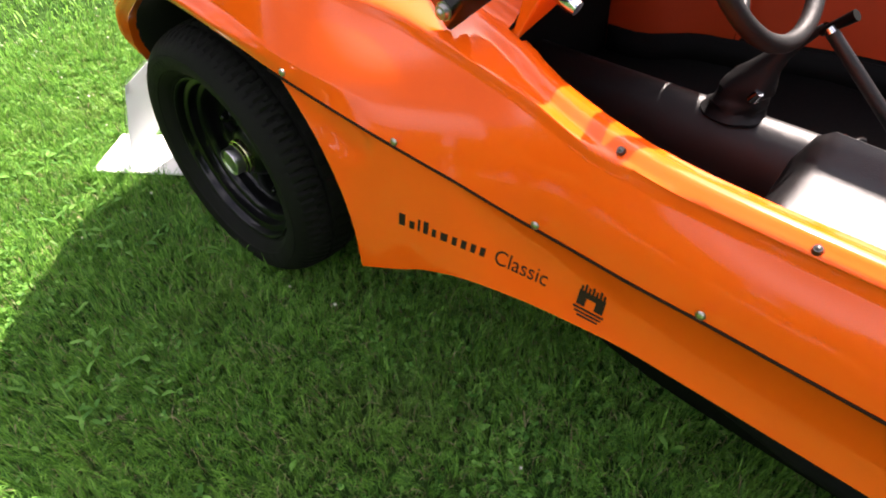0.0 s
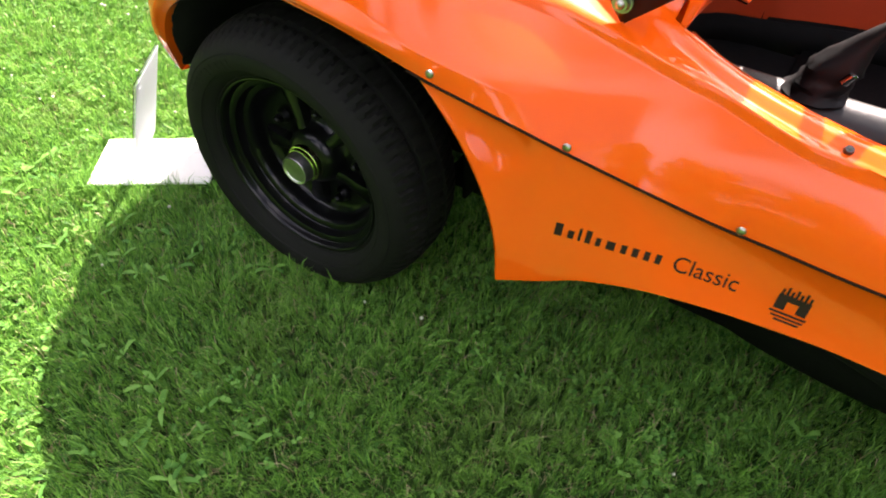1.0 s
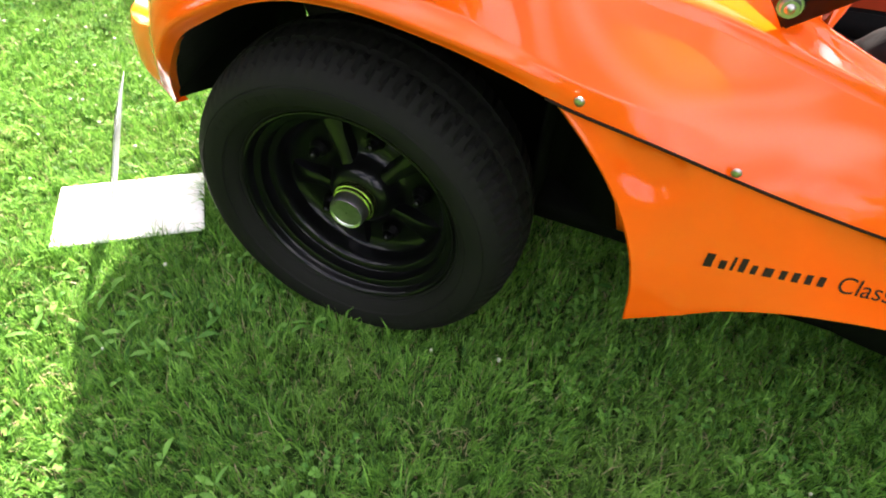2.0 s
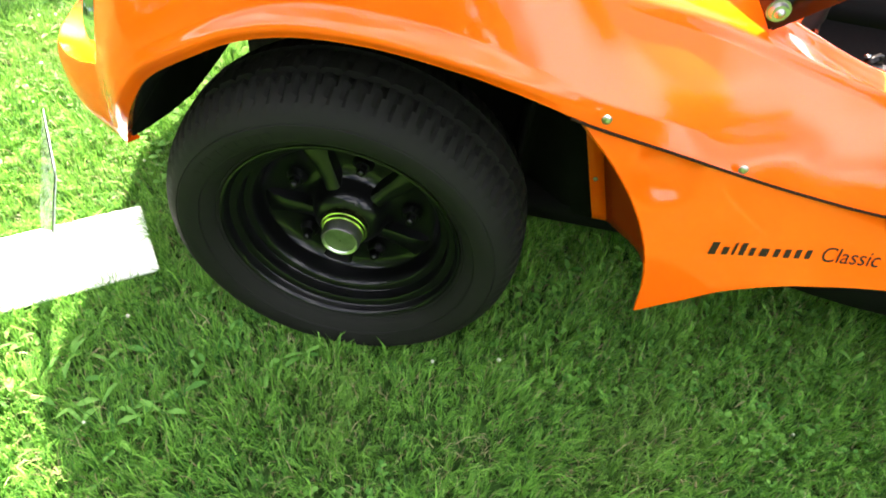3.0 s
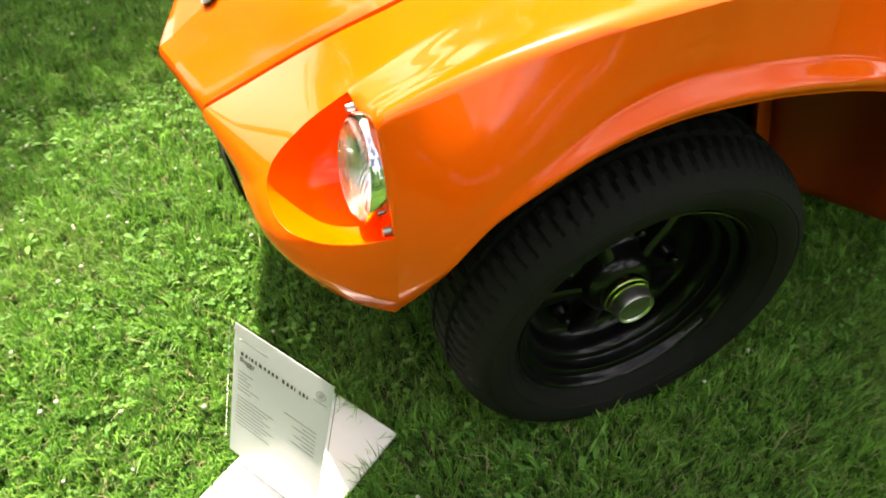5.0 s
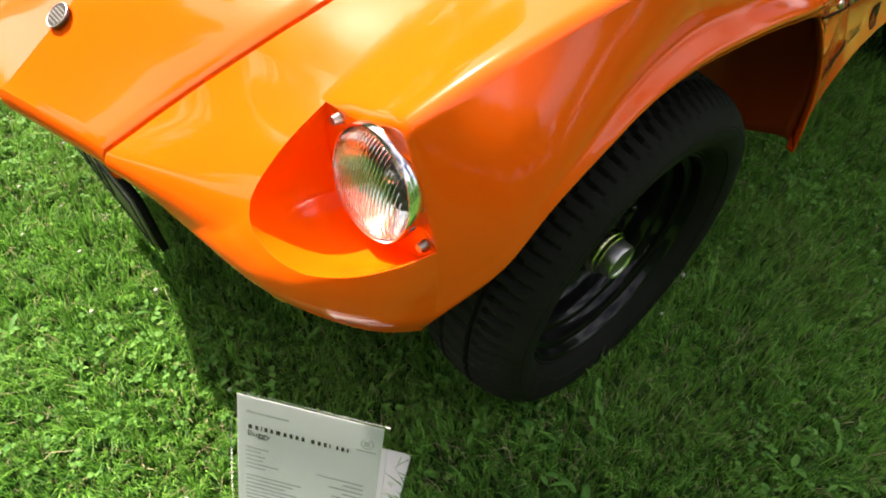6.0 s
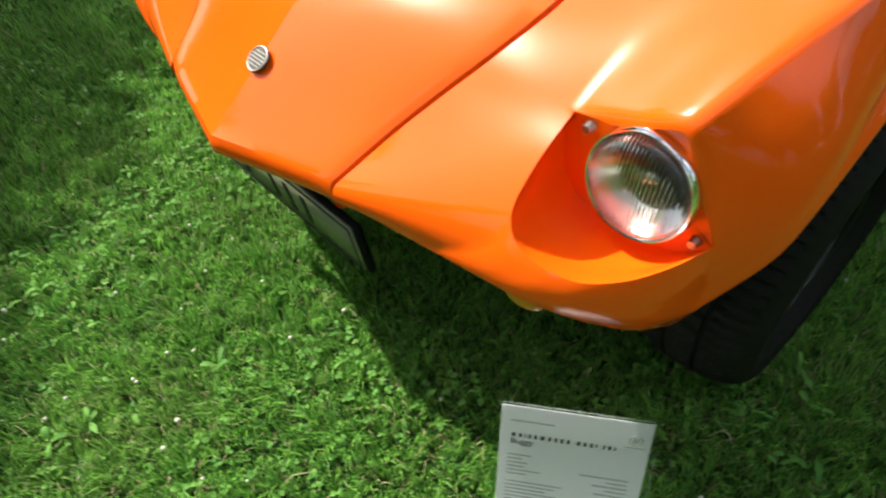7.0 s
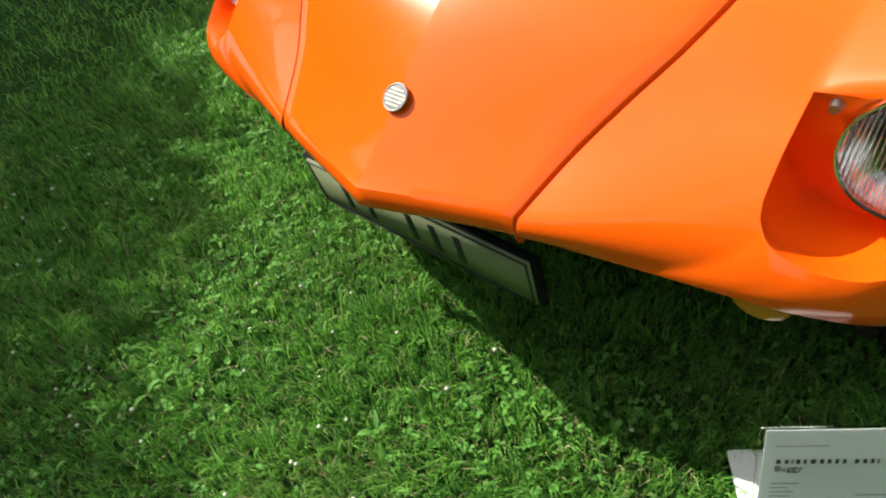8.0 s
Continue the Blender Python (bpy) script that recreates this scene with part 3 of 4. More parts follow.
def bonnet():
    bm = bmesh.new()
    rows = []
    n = 46
    for i in range(n + 1):
        t = i / n
        xs_, xc = lerp(-0.62, XC, t ** 1.15), lerp(-0.685, XC, t ** 1.15)
        (sy, sz), (cy, cz) = HOODSEAM(xs_), CENTRE(xc)
        a, b = Vector((xs_, sy + 0.0075, sz + 0.004)), Vector((xc, cy, cz))
        row = [a + Vector((0.002, -0.004, -0.015)), a + Vector((0, -0.0028, -0.0055)), a + Vector((0, -0.0016, -0.0016))]
        for j in range(13):
            u = j / 12
            q = a.lerp(b, u)
            q.z = lerp(a.z, b.z, u ** 1.75) + 0.003 * min(1, u * 8) * (1 - u)
            row.append(q)
        rows.append(row)
    roll = [[p + Vector((dx, 0, dz)) for p in rows[0]] for dx, dz in ((0.036, -0.036), (0.013, -0.048), (0.005, -0.046), (-0.001, -0.041), (-0.005, -0.033), (-0.0065, -0.023), (-0.0055, -0.014), (-0.003, -0.006))]
    skin(bm, roll + rows)
    both(bm)
    bmesh.ops.recalc_face_normals(bm, faces=bm.faces)
    for e in bm.edges:
        if all(abs(v.co.y - YC) < 0.001 for v in e.verts) and e.verts[0].co.z > 0.47:
            e.smooth = False
    part("bonnet", bm, PAINT, buggy, "orange bonnet panel with a centre crease", sharp=32)
    g = bmesh.new()
    rows = [[(-0.608, 0.548, 0.438), (-0.604, 0.566, 0.438), (-0.608, 0.59, 0.438)], [(-0.618, 0.552, 0.475), (-0.613, 0.566, 0.47), (-0.618, 0.584, 0.475)]]
    for i in range(41):
        x = lerp(-0.616, XC, i / 40)
        y, z = HOODSEAM(x)
        rows.append([(x, y - 0.002, z - 0.002), (x, y + 0.005, z - 0.0055), (x, y + 0.016, z - 0.004)])
    skin(g, rows)
    part("bonnet_gap", both(g), GROOVE, buggy, "dark orange gap beside the bonnet")


bonnet()


SURFACE = []   # the left panel, on which the decals lie


def side_panels():
    low = rail([(0.536, -0.037, 0.322), (0.61, -0.012, 0.342), (0.68, 0.004, 0.372), (0.8, 0.022, 0.4), (0.95, 0.04, 0.412), (1.1, 0.05, 0.416), (1.4, 0.05, 0.412), (2.0, 0.045, 0.4)])
    for name, mirror in (("side_panel", False), ("side_panel", True)):
        bm = bmesh.new()
        rows = []
        for i in range(131):
            s = (i / 130) ** 1.5
            xt, xb = lerp(0.345, 2.0, s), lerp(0.536, 2.0, s)
            (ty, tz), (by, bz) = LIP(xt), low(xb)
            row = []
            for j in range(57):
                v = j / 56
                bow = 4 * v * (1 - v)
                e = math.exp(-s * 9)
                dish = 0.012 * math.exp(-(((lerp(xt, xb, v) - 0.48) / 0.056) ** 2 + ((lerp(tz, bz, v) - 0.594) / 0.047) ** 2) ** 2.2)
                row.append(Vector((0, dish, 0)) + Vector((lerp(xt, xb, v) + 0.045 * bow * e, lerp(ty + 0.004, by, v) + 0.012 * bow * (1 - e), lerp(tz - 0.004, bz, v) + 0.012 * bow * e)))
            row.append(row[-1] + Vector((0.004, 0.018, 0.002)))
            rows.append(row)
        skin(bm, rows)
        # inward flare behind the front wheel
        edge = rows[0][:57:4]
        flare = []
        for j, p in enumerate(edge):
            v = j / 14
            q = Vector((lerp(0.43, 0.522, v), lerp(0.285, 0.27, v), lerp(0.5, 0.23, v)))
            deep = 1 - 0.6 * v
            flare.append(chain([p, p + Vector((0.014, 0.012, 0)) * deep, p + Vector((0.1, 0.07, 0)) * deep, p.lerp(q, 0.6) + Vector((0.125, 0, 0)) * deep, q], 14) + [q + Vector((-0.032, 0, 0)), q + Vector((-0.034, 0.02, 0))])
        skin(bm, [r[:3] for r in flare], flip=True)
        skin(bm, [r[14:] for r in flare], flip=True)
        # the inner face gets the darkened orange, apart from the panel's paint
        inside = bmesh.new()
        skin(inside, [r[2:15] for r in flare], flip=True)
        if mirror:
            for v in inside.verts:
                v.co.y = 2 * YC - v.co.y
        part("arch_flare", inside, PAINT_IN, buggy, "dull darker orange inner face of the wheel arch", solid=0.004)
        bmesh.ops.remove_doubles(bm, verts=bm.verts, dist=0.0008)
        if mirror:
            for v in bm.verts:
                v.co.y = 2 * YC - v.co.y
        bmesh.ops.recalc_face_normals(bm, faces=bm.faces)
        if not mirror:
            SURFACE.append(BVHTree.FromBMesh(bm))
        part(name, bm, PAINT, buggy, "orange lower side panel below the riveted seam", solid=0.004)
    for side in (1, -1):
        seal = bmesh.new()
        rod(seal, [(x, YC + side * (LIP(x)[0] - 0.002 - YC), LIP(x)[1] - 0.0015) for x in [lerp(0.33, 1.9, i / 50) for i in range(51)]], 0.0024, 8)
        part("seam_strip", seal, SEAL, buggy, "thin dark seam strip")
    screw = bmesh.new()
    bmesh.ops.create_uvsphere(screw, u_segments=12, v_segments=8, radius=0.006)
    bmesh.ops.translate(screw, vec=(0.466, 0.277, 0.334), verts=screw.verts)
    part("screw", screw, STEEL, buggy)


side_panels()


def rivets():
    for x, dy, dz in ((0.377, -0.004, 0.024), (0.605, 0.004, 0.012), (0.884, -0.001, 0.014), (1.164, -0.002, 0.018), (1.46, -0.002, 0.018)):
        y, z = LIP(x)
        bm = bmesh.new()
        bmesh.ops.create_uvsphere(bm, u_segments=12, v_segments=8, radius=0.0075)
        bmesh.ops.scale(bm, vec=(1, 0.6, 1), verts=bm.verts)
        bmesh.ops.translate(bm, vec=(x, y + dy - 0.008, z + dz), verts=bm.verts)
        part("rivet", bm, STEEL, buggy)
    for x in (0.963, 1.247):
        line = upper(x)[1]
        i = min(range(1, len(line) - 1), key=lambda i: abs(line[i].y - INNER(x)[0] + 0.036))
        lean = math.degrees(math.atan2(line[i + 1].z - line[i - 1].z, line[i + 1].y - line[i - 1].y))
        bm = bmesh.new()
        bmesh.ops.create_cone(bm, segments=12, radius1=0.0075, radius2=0.0055, depth=0.007, cap_ends=True)
        bmesh.ops.create_uvsphere(bm, u_segments=10, v_segments=6, radius=0.005)
        bmesh.ops.transform(bm, matrix=Matrix.Translation(line[i]) @ pose(0, 0, 0, lean if abs(lean) < 90 else lean - 180, 0, 0) @ pose(0, 0, 0.003), verts=bm.verts)
        part("screw", bm, DARKSTEEL, buggy)


rivets()


# wheels
def front_wheel():
    w = new("wheel")
    w.parent = buggy
    tyre_profile = [(0.214, 0.012), (0.222, 0.004), (0.2265, -0.002), (0.2285, -0.001), (0.231, -0.006), (0.236, -0.012), (0.248, -0.022), (0.2495, -0.0215), (0.251, -0.0245), (0.262, -0.029), (0.276, -0.031),
                    (0.2845, -0.0295), (0.286, -0.0275), (0.2875, -0.0285), (0.294, -0.025), (0.303, -0.018), (0.311, -0.009), (0.3185, 0.004), (0.325, 0.02), (0.329, 0.034),
                    (0.33, 0.045), (0.321, 0.047), (0.321, 0.053), (0.332, 0.055), (0.334, 0.08), (0.334, 0.1), (0.325, 0.102), (0.325, 0.108), (0.334, 0.11), (0.331, 0.135), (0.323, 0.16), (0.31, 0.18), (0.285, 0.198), (0.25, 0.205), (0.214, 0.19)]
    seg = 336

    def tread(i, s):
        if 15 <= i <= 20 and (s + (i - 15) // 2) % 4 == 0:
            return (-0.001, -0.003, -0.006, -0.008, -0.008, -0.008)[i - 15]
        if 23 <= i <= 25 and (s + i) % 6 == 0:
            return -0.006
        return -0.007 if 29 <= i <= 31 and s % 4 == 0 else 0
    tyre = lathe(tyre_profile, seg, tread)
    # moulded sidewall marks, part of the rubber
    back = Vector((0, 0.004, 0))
    for start in (-68, 112):
        for k in range(9):
            a, wide = radians(start + 4.6 * k), 0.007 if k % 3 else 0.0045
            t = Vector((-math.sin(a), 0, math.cos(a)))
            d = Vector((math.cos(a), 0, math.sin(a)))
            low, high = d * 0.259 + Vector((0, -0.0285, 0)), d * 0.276 + Vector((0, -0.0318, 0))
            ends = [low - t * wide, low + t * wide, high + t * wide, high - t * wide]
            grid = skin(tyre, [[p + back for p in ends], ends], closed=True)
            tyre.faces.new(grid[1])
    bmesh.ops.recalc_face_normals(tyre, faces=tyre.faces)
    part("tyre", tyre, RUBBER, w, "black treaded rubber tyre", sharp=22)
    rim_profile = [(0.2, 0.19), (0.219, 0.012), (0.2225, 0.004), (0.2215, 0.0005), (0.219, 0.0), (0.2165, 0.0015), (0.2135, 0.008), (0.2125, 0.0185), (0.211, 0.0205), (0.2, 0.022), (0.197, 0.0245), (0.195, 0.042), (0.193, 0.0455),
                   (0.182, 0.0475), (0.179, 0.05), (0.175, 0.066), (0.173, 0.084), (0.17, 0.09), (0.16, 0.098), (0.15, 0.102), (0.1, 0.102), (0.084, 0.098), (0.074, 0.086), (0.069, 0.07), (0.063, 0.058), (0.055, 0.05), (0.045, 0.046), (0.001, 0.046)]
    rim = part("rim", lathe(rim_profile, 96), BLACK, w, "glossy black steel rim")
    for k in range(5):
        a = radians(28 + 72 * k)
        bm = bmesh.new()
        rows = []
        for r, h, wd in ((0.06, 0.066, 0.014), (0.09, 0.075, 0.014), (0.125, 0.079, 0.017), (0.155, 0.085, 0.024), (0.172, 0.094, 0.036)):
            rows.append([(r, 0.104, -wd - 0.006), (r, h + 0.004, -wd), (r, h, -wd * 0.6), (r, h, wd * 0.6), (r, h + 0.004, wd), (r, 0.104, wd + 0.006)])
        skin(bm, rows)
        bmesh.ops.rotate(bm, matrix=Matrix.Rotation(a, 3, "Y"), verts=bm.verts)
        bmesh.ops.recalc_face_normals(bm, faces=bm.faces)
        part("rib", bm, BLACK, rim)
        bm = bmesh.new()
        b = a + radians(36)
        bmesh.ops.create_cone(bm, segments=6, radius1=0.0115, radius2=0.011, depth=0.034, cap_ends=True)
        bmesh.ops.create_uvsphere(bm, u_segments=12, v_segments=8, radius=0.0085, matrix=Matrix.Translation((0, 0, 0.017)))
        bmesh.ops.create_cone(bm, segments=20, radius1=0.02, radius2=0.014, depth=0.012, cap_ends=True)
        bmesh.ops.transform(bm, matrix=Matrix.Translation((0.118 * math.cos(b), 0.088, -0.118 * math.sin(b))) @ pose(0, 0, 0, 90, 0, 0), verts=bm.verts)
        part("wheel_bolt", bm, BLACK, rim, "black painted wheel bolt", sharp=25)
    part("hub_ring", lathe([(0.045, 0.07), (0.045, 0.036), (0.0435, 0.033), (0.041, 0.032), (0.04, 0.026), (0.037, 0.0245)], 48), BRASS, rim, "yellowed chrome hub ring")
    part("hub_cap", lathe([(0.0365, 0.032), (0.0355, 0.006), (0.0335, 0.001), (0.031, 0.002), (0.0295, 0.0045), (0.001, 0.0045)], 48), CAP, rim, "round bright metal hub cap")
    w.location = (0, 0, 0.305)
    return w


wheel = front_wheel()
for at, turn in (((2.06, 0, 0.305), 0), ((0, 2 * YC, 0.305), 180), ((2.06, 2 * YC, 0.305), 180)):
    copy_thing(wheel, pose(*at, 0, 0, turn))


def underside():
    for mirror in (False, True):
        bm = bmesh.new()
        rows = []
        for i in range(31):
            x = lerp(-0.405, 0.34, i / 30)
            z = LIP(x)[1] + 0.006
            rows.append([(x, LIP(x)[0] + 0.018, z), (x, 0.2, z + 0.02), (x, 0.34, z + 0.005), (x, 0.38, z - 0.06), (x, 0.385, min(0.2 + max(0, -x - 0.15) * 2, z - 0.04))])
        for i in range(1, 7):
            t = i / 6
            x, y0, z0 = lerp(0.34, 0.425, t), lerp(0.02, 0.29, t), lerp(0.665, 0.505, t)
            rows.append([(x, y0, z0), (x, lerp(y0, 0.33, 0.4), z0 + 0.01), (x, lerp(0.34, 0.312, t), z0), (x, lerp(0.38, 0.312, t), z0 - 0.05), (x, lerp(0.385, 0.312, t), 0.2)])
        for x, y in ((0.47, 0.302), (0.53, 0.3), (0.575, 0.29), (0.6, 0.284)):
            rows.append([(x, y, z) for z in (0.6, 0.52, 0.45, 0.35, 0.2)])
        skin(bm, rows)
        skin(bm, [[(-0.394, y, lerp(b, 0.66 - 0.3 * abs(y - 0.25), t)) for t in (0, 0.5, 1)] for y, b in ((0.07, 0.405), (0.13, 0.383), (0.2, 0.36), (0.3, 0.335), (0.4, 0.33), (0.55, 0.33))])
        if mirror:
            for v in bm.verts:
                v.co = far_side(v.co)
        part("inner_fender", bm, DARK, buggy, "black wheel well lining", solid=0.004)
    bm = bmesh.new()
    box(bm, (0.6, 0.86, 0.36), (-0.02, YC, 0.39), bevel=0.05)
    part("front_frame", bm, DARK, buggy, "black front frame under the bonnet")
    bm = bmesh.new()
    box(bm, (1.4, 1.22, 0.05), (1.5, YC, 0.2), bevel=0.015)
    box(bm, (0.6, 1.04, 0.05), (0.52, YC, 0.19))
    part("floor_pan", bm, CARPET, buggy, "black carpeted floor pan")
    for y in (0.15, 2 * YC - 0.15):
        bm = bmesh.new()
        rod(bm, [(1.0, y, 0.365), (1.186, y, 0.318), (1.344, y, 0.279), (2.1, y, 0.25)], 0.024, 16)
        part("sill", bm, DARK, buggy, "black sill tube under the side panel")
    bm = bmesh.new()
    rod(bm, [(0, 0.12, 0.305), (0, 2 * YC - 0.12, 0.305)], 0.03, 12)
    part("axle", bm, DARK, buggy)


underside()


# headlamps
def headlamp(mirror):
    lamp = new("headlamp")
    lamp.parent = buggy
    c = Vector((XB - 0.006, 0.161, 0.602))
    turn = pose(0, 0, 0, 0, 0, 90) @ pose(0, 0, 0, 8, 0, 0)

    def put(bm):
        bmesh.ops.transform(bm, matrix=Matrix.Translation(c) @ turn @ Matrix.Scale(0.93, 4), verts=bm.verts)
        if mirror:
            for v in bm.verts:
                v.co = far_side(v.co)
            bmesh.ops.reverse_faces(bm, faces=bm.faces)
        return bm
    # turned about y, the front towards -x
    flip = [(0.08, -0.034), (0.0825, -0.014), (0.0835, 0.004), (0.0828, 0.013), (0.081, 0.0172), (0.0785, 0.0165), (0.0775, 0.011), (0.077, 0.002)]
    part("chrome_ring", put(lathe(flip, 64)), CHROME, lamp, "chrome headlamp ring")
    part("reflector", put(lathe([(0.0772 * r, 0.006 - 0.06 * (1 - r * r)) for r in (1.0, 0.94, 0.88, 0.8, 0.7, 0.6, 0.5, 0.4, 0.3, 0.2, 0.1, 0.01)], 48)), SILVER, lamp, "silver reflector")
    bulb = bmesh.new()
    bmesh.ops.create_uvsphere(bulb, u_segments=16, v_segments=10, radius=0.012)
    bmesh.ops.translate(bulb, vec=(0, -0.024, 0), verts=bulb.verts)
    part("bulb", put(bulb), CHROME, lamp)

    bm = bmesh.new()
    rows = []
    for i in range(129):
        x = lerp(-0.0763, 0.0763, i / 128)
        h = math.sqrt(max(0.0773 ** 2 - x * x, 1e-6))
        rows.append([(x, interp(math.hypot(x, h * (2 * j / 20 - 1)), [0, 0.03, 0.05, 0.066, 0.0745, 0.0778], [0.034, 0.033, 0.03, 0.0245, 0.0175, 0.009]) + 0.0009 * math.sin(i * math.pi / 2.5), h * (2 * j / 20 - 1)) for j in range(21)])
    skin(bm, rows)
    g = part("lens", put(bm), GLASS, lamp, "fluted clear headlamp glass", solid=0.003)
    g.visible_shadow = False
    for p in ((XB - 0.004, 0.252, 0.64), (XB - 0.004, 0.078, 0.553)):
        bm = bmesh.new()
        bmesh.ops.create_cone(bm, segments=14, radius1=0.008, radius2=0.006, depth=0.012, cap_ends=True)
        bmesh.ops.transform(bm, matrix=Matrix.Translation(far_side(Vector(p)) if mirror else p) @ pose(0, 0, 0, 0, -90, 0), verts=bm.verts)
        part("lamp_screw", bm, STEEL, lamp)


headlamp(False)
headlamp(True)


# turn signals under the nose
def turn_signal(side):
    bm = bmesh.new()
    bmesh.ops.create_uvsphere(bm, u_segments=20, v_segments=12, radius=0.03)
    bmesh.ops.scale(bm, vec=(0.7, 1.3, 0.75), verts=bm.verts)
    at = Vector((-0.526, 0.248, 0.408))
    bmesh.ops.translate(bm, vec=at if side > 0 else far_side(at), verts=bm.verts)
    part("turn_signal", bm, AMBER, buggy, "amber turn signal tucked under the nose")


turn_signal(1)
turn_signal(-1)


# badge, number plate
def badge():
    x, (y, z) = -0.56, CENTRE(-0.56)
    m = Matrix.Translation((x - 0.003, y - 0.003, z + 0.005)) @ pose(0, 0, 0, 0, -37, 0)
    b = new("badge")
    b.parent = buggy
    bm = bmesh.new()
    bmesh.ops.create_cone(bm, segments=40, radius1=0.0235, radius2=0.022, depth=0.004, cap_ends=True)
    bmesh.ops.transform(bm, matrix=m, verts=bm.verts)
    part("badge_disc", bm, DARKSTEEL, b)
    bm = bmesh.new()
    ring(bm, (0, 0, 0.0015), (0, 0, 1), 0.022, 0.0016, 40, 8)
    for w, at in ((0.026, -0.0125), (0.036, -0.0062), (0.041, 0.0), (0.036, 0.0062), (0.026, 0.0125)):
        box(bm, (0.002, w, 0.0014), (at, 0, 0.0024))
    bmesh.ops.transform(bm, matrix=m, verts=bm.verts)
    part("badge_ring", bm, BADGE, b, "chrome ring badge with plain bars")


badge()


def number_plate():
    pl = new("number_plate")
    pl.parent = buggy
    tilt = math.degrees(math.atan2(0.014, 0.122))
    m = Matrix.Translation((-0.604, YC - 0.01, 0.326)) @ pose(0, 0, 0, 0, -tilt, 0)
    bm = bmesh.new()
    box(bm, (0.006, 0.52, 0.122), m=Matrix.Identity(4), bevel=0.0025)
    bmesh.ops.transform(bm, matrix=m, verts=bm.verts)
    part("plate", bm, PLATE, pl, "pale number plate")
    bm = bmesh.new()
    for w, h, y, z in ((0.512, 0.003, 0, 0.056), (0.512, 0.003, 0, -0.056), (0.003, 0.112, 0.255, 0), (0.003, 0.112, -0.255, 0)):
        box(bm, (0.003, w, h), (-0.004, y, z))
    bmesh.ops.transform(bm, matrix=m, verts=bm.verts)
    part("plate_border", bm, INK, pl)
    for y in (0.17, 0.11, -0.0, -0.055, -0.11):
        bm = bmesh.new()
        box(bm, (0.002, 0.014, 0.072), (-0.004, y, 0))
        bmesh.ops.transform(bm, matrix=m, verts=bm.verts)
        part("plate_bar", bm, INK, pl, "plain dark bar")
    bm = bmesh.new()
    box(bm, (0.012, 0.54, 0.13), (0.009, 0, 0))
    bmesh.ops.transform(bm, matrix=m, verts=bm.verts)
    part("plate_holder", bm, DARK, pl, "black plate holder")


number_plate()

# cockpit
def cockpit():
    seat = new("seat")
    seat.parent = buggy
    bm = bmesh.new()
    rows = []
    for i in range(21):
        u = i / 20
        x = lerp(1.05, 1.62, u)
        row = []
        for j in range(25):
            v = j / 24
            y = lerp(0.3, 0.7, v)
            bolster = 0.06 * (math.exp(-((v - 0.12) / 0.09) ** 2) + math.exp(-((v - 0.88) / 0.09) ** 2))
            edge = min(1, min(v, 1 - v) / 0.06, u / 0.12) ** 0.5
            row.append((x, y, 0.27 + (0.205 + bolster - 0.03 * u) * edge))
        rows.append(row)
    skin(bm, rows, flip=True)
    part("cushion", bm, LEATHER, seat, "black leather seat cushion with bolsters")
    bm = bmesh.new()
    rows = []
    for i in range(13):
        z = lerp(0.4, 0.9, i / 12)
        x = 1.58 + 0.25 * (z - 0.4)
        rows.append([(x + 0.03 * math.cos(math.pi * 2 * (j / 20 - 0.5)), 0.5 + 0.2 * math.sin(math.pi * (j / 20 - 0.5)), z) for j in range(21)])
    skin(bm, rows)
    part("backrest", bm, LEATHER, seat, "black leather backrest", solid=0.06)
    bm = bmesh.new()
    rows = []
    for i in range(31):
        x = lerp(0.34, 1.9, i / 30)
        rows.append([(x, 0.812 + 0.07 * math.cos(a) * (1 + 0.25 * (1 - math.sin(a))), 0.24 + 0.17 * math.sin(a) ** 0.6) for a in [math.pi * k / 14 for k in range(15)]])
    skin(bm, rows)
    part("tunnel", bm, LEATHER, buggy, "black leather centre tunnel")
    bm = bmesh.new()
    skin(bm, [[(0.3, y, z) for z in (0.2, 0.45, 0.8)] for y in (0.24, 0.5, YC, 1.15, 2 * YC - 0.24)])
    part("firewall", bm, CARPET, buggy, "black carpeted firewall under the dash", solid=0.01)
    bm = bmesh.new()
    wall = lambda x: INNER(x)[0] + 0.02 if x > 0.69 else interp(x, (0.3, 0.42, 0.5, 0.58, 0.64, 0.69), (0.41, 0.41, 0.36, 0.3, 0.29, 0.276))
    skin(bm, [[(x, 2 * YC - wall(x) - 0.022, z) for z in (0.2, 0.3)] for x in [lerp(0.32, 2.15, i / 40) for i in range(41)]])
    part("kick_trim", bm, CARPET, buggy, "black carpet trim along the tub", solid=0.006)
    lever = new("gear_lever")
    lever.parent = buggy
    bm = bmesh.new()
    boot = lathe([(0.088, 0.0), (0.091, 0.006), (0.08, 0.013), (0.073, 0.022), (0.077, 0.034), (0.07, 0.045), (0.067, 0.056), (0.072, 0.07), (0.064, 0.085), (0.056, 0.1), (0.044, 0.118), (0.034, 0.14), (0.025, 0.165), (0.018, 0.195), (0.012, 0.225)], 28)
    for v in boot.verts:
        h = v.co.y
        a = math.atan2(v.co.z, v.co.x)
        k = 1 + 0.07 * math.sin(3 * a + 40 * h) * min(1, h / 0.02) + 0.12 * noise.noise((v.co.x * 30, h * 60, v.co.z * 30))
        v.co = Vector((0.893 + v.co.x * k * 0.8 + 2.1 * h * h + 0.1 * h, 0.812 + v.co.z * k * 0.75, 0.4 + h * 1.1))
    part("boot", boot, WHEELSKIN, lever, "black gear lever boot with soft folds")
    bm = bmesh.new()
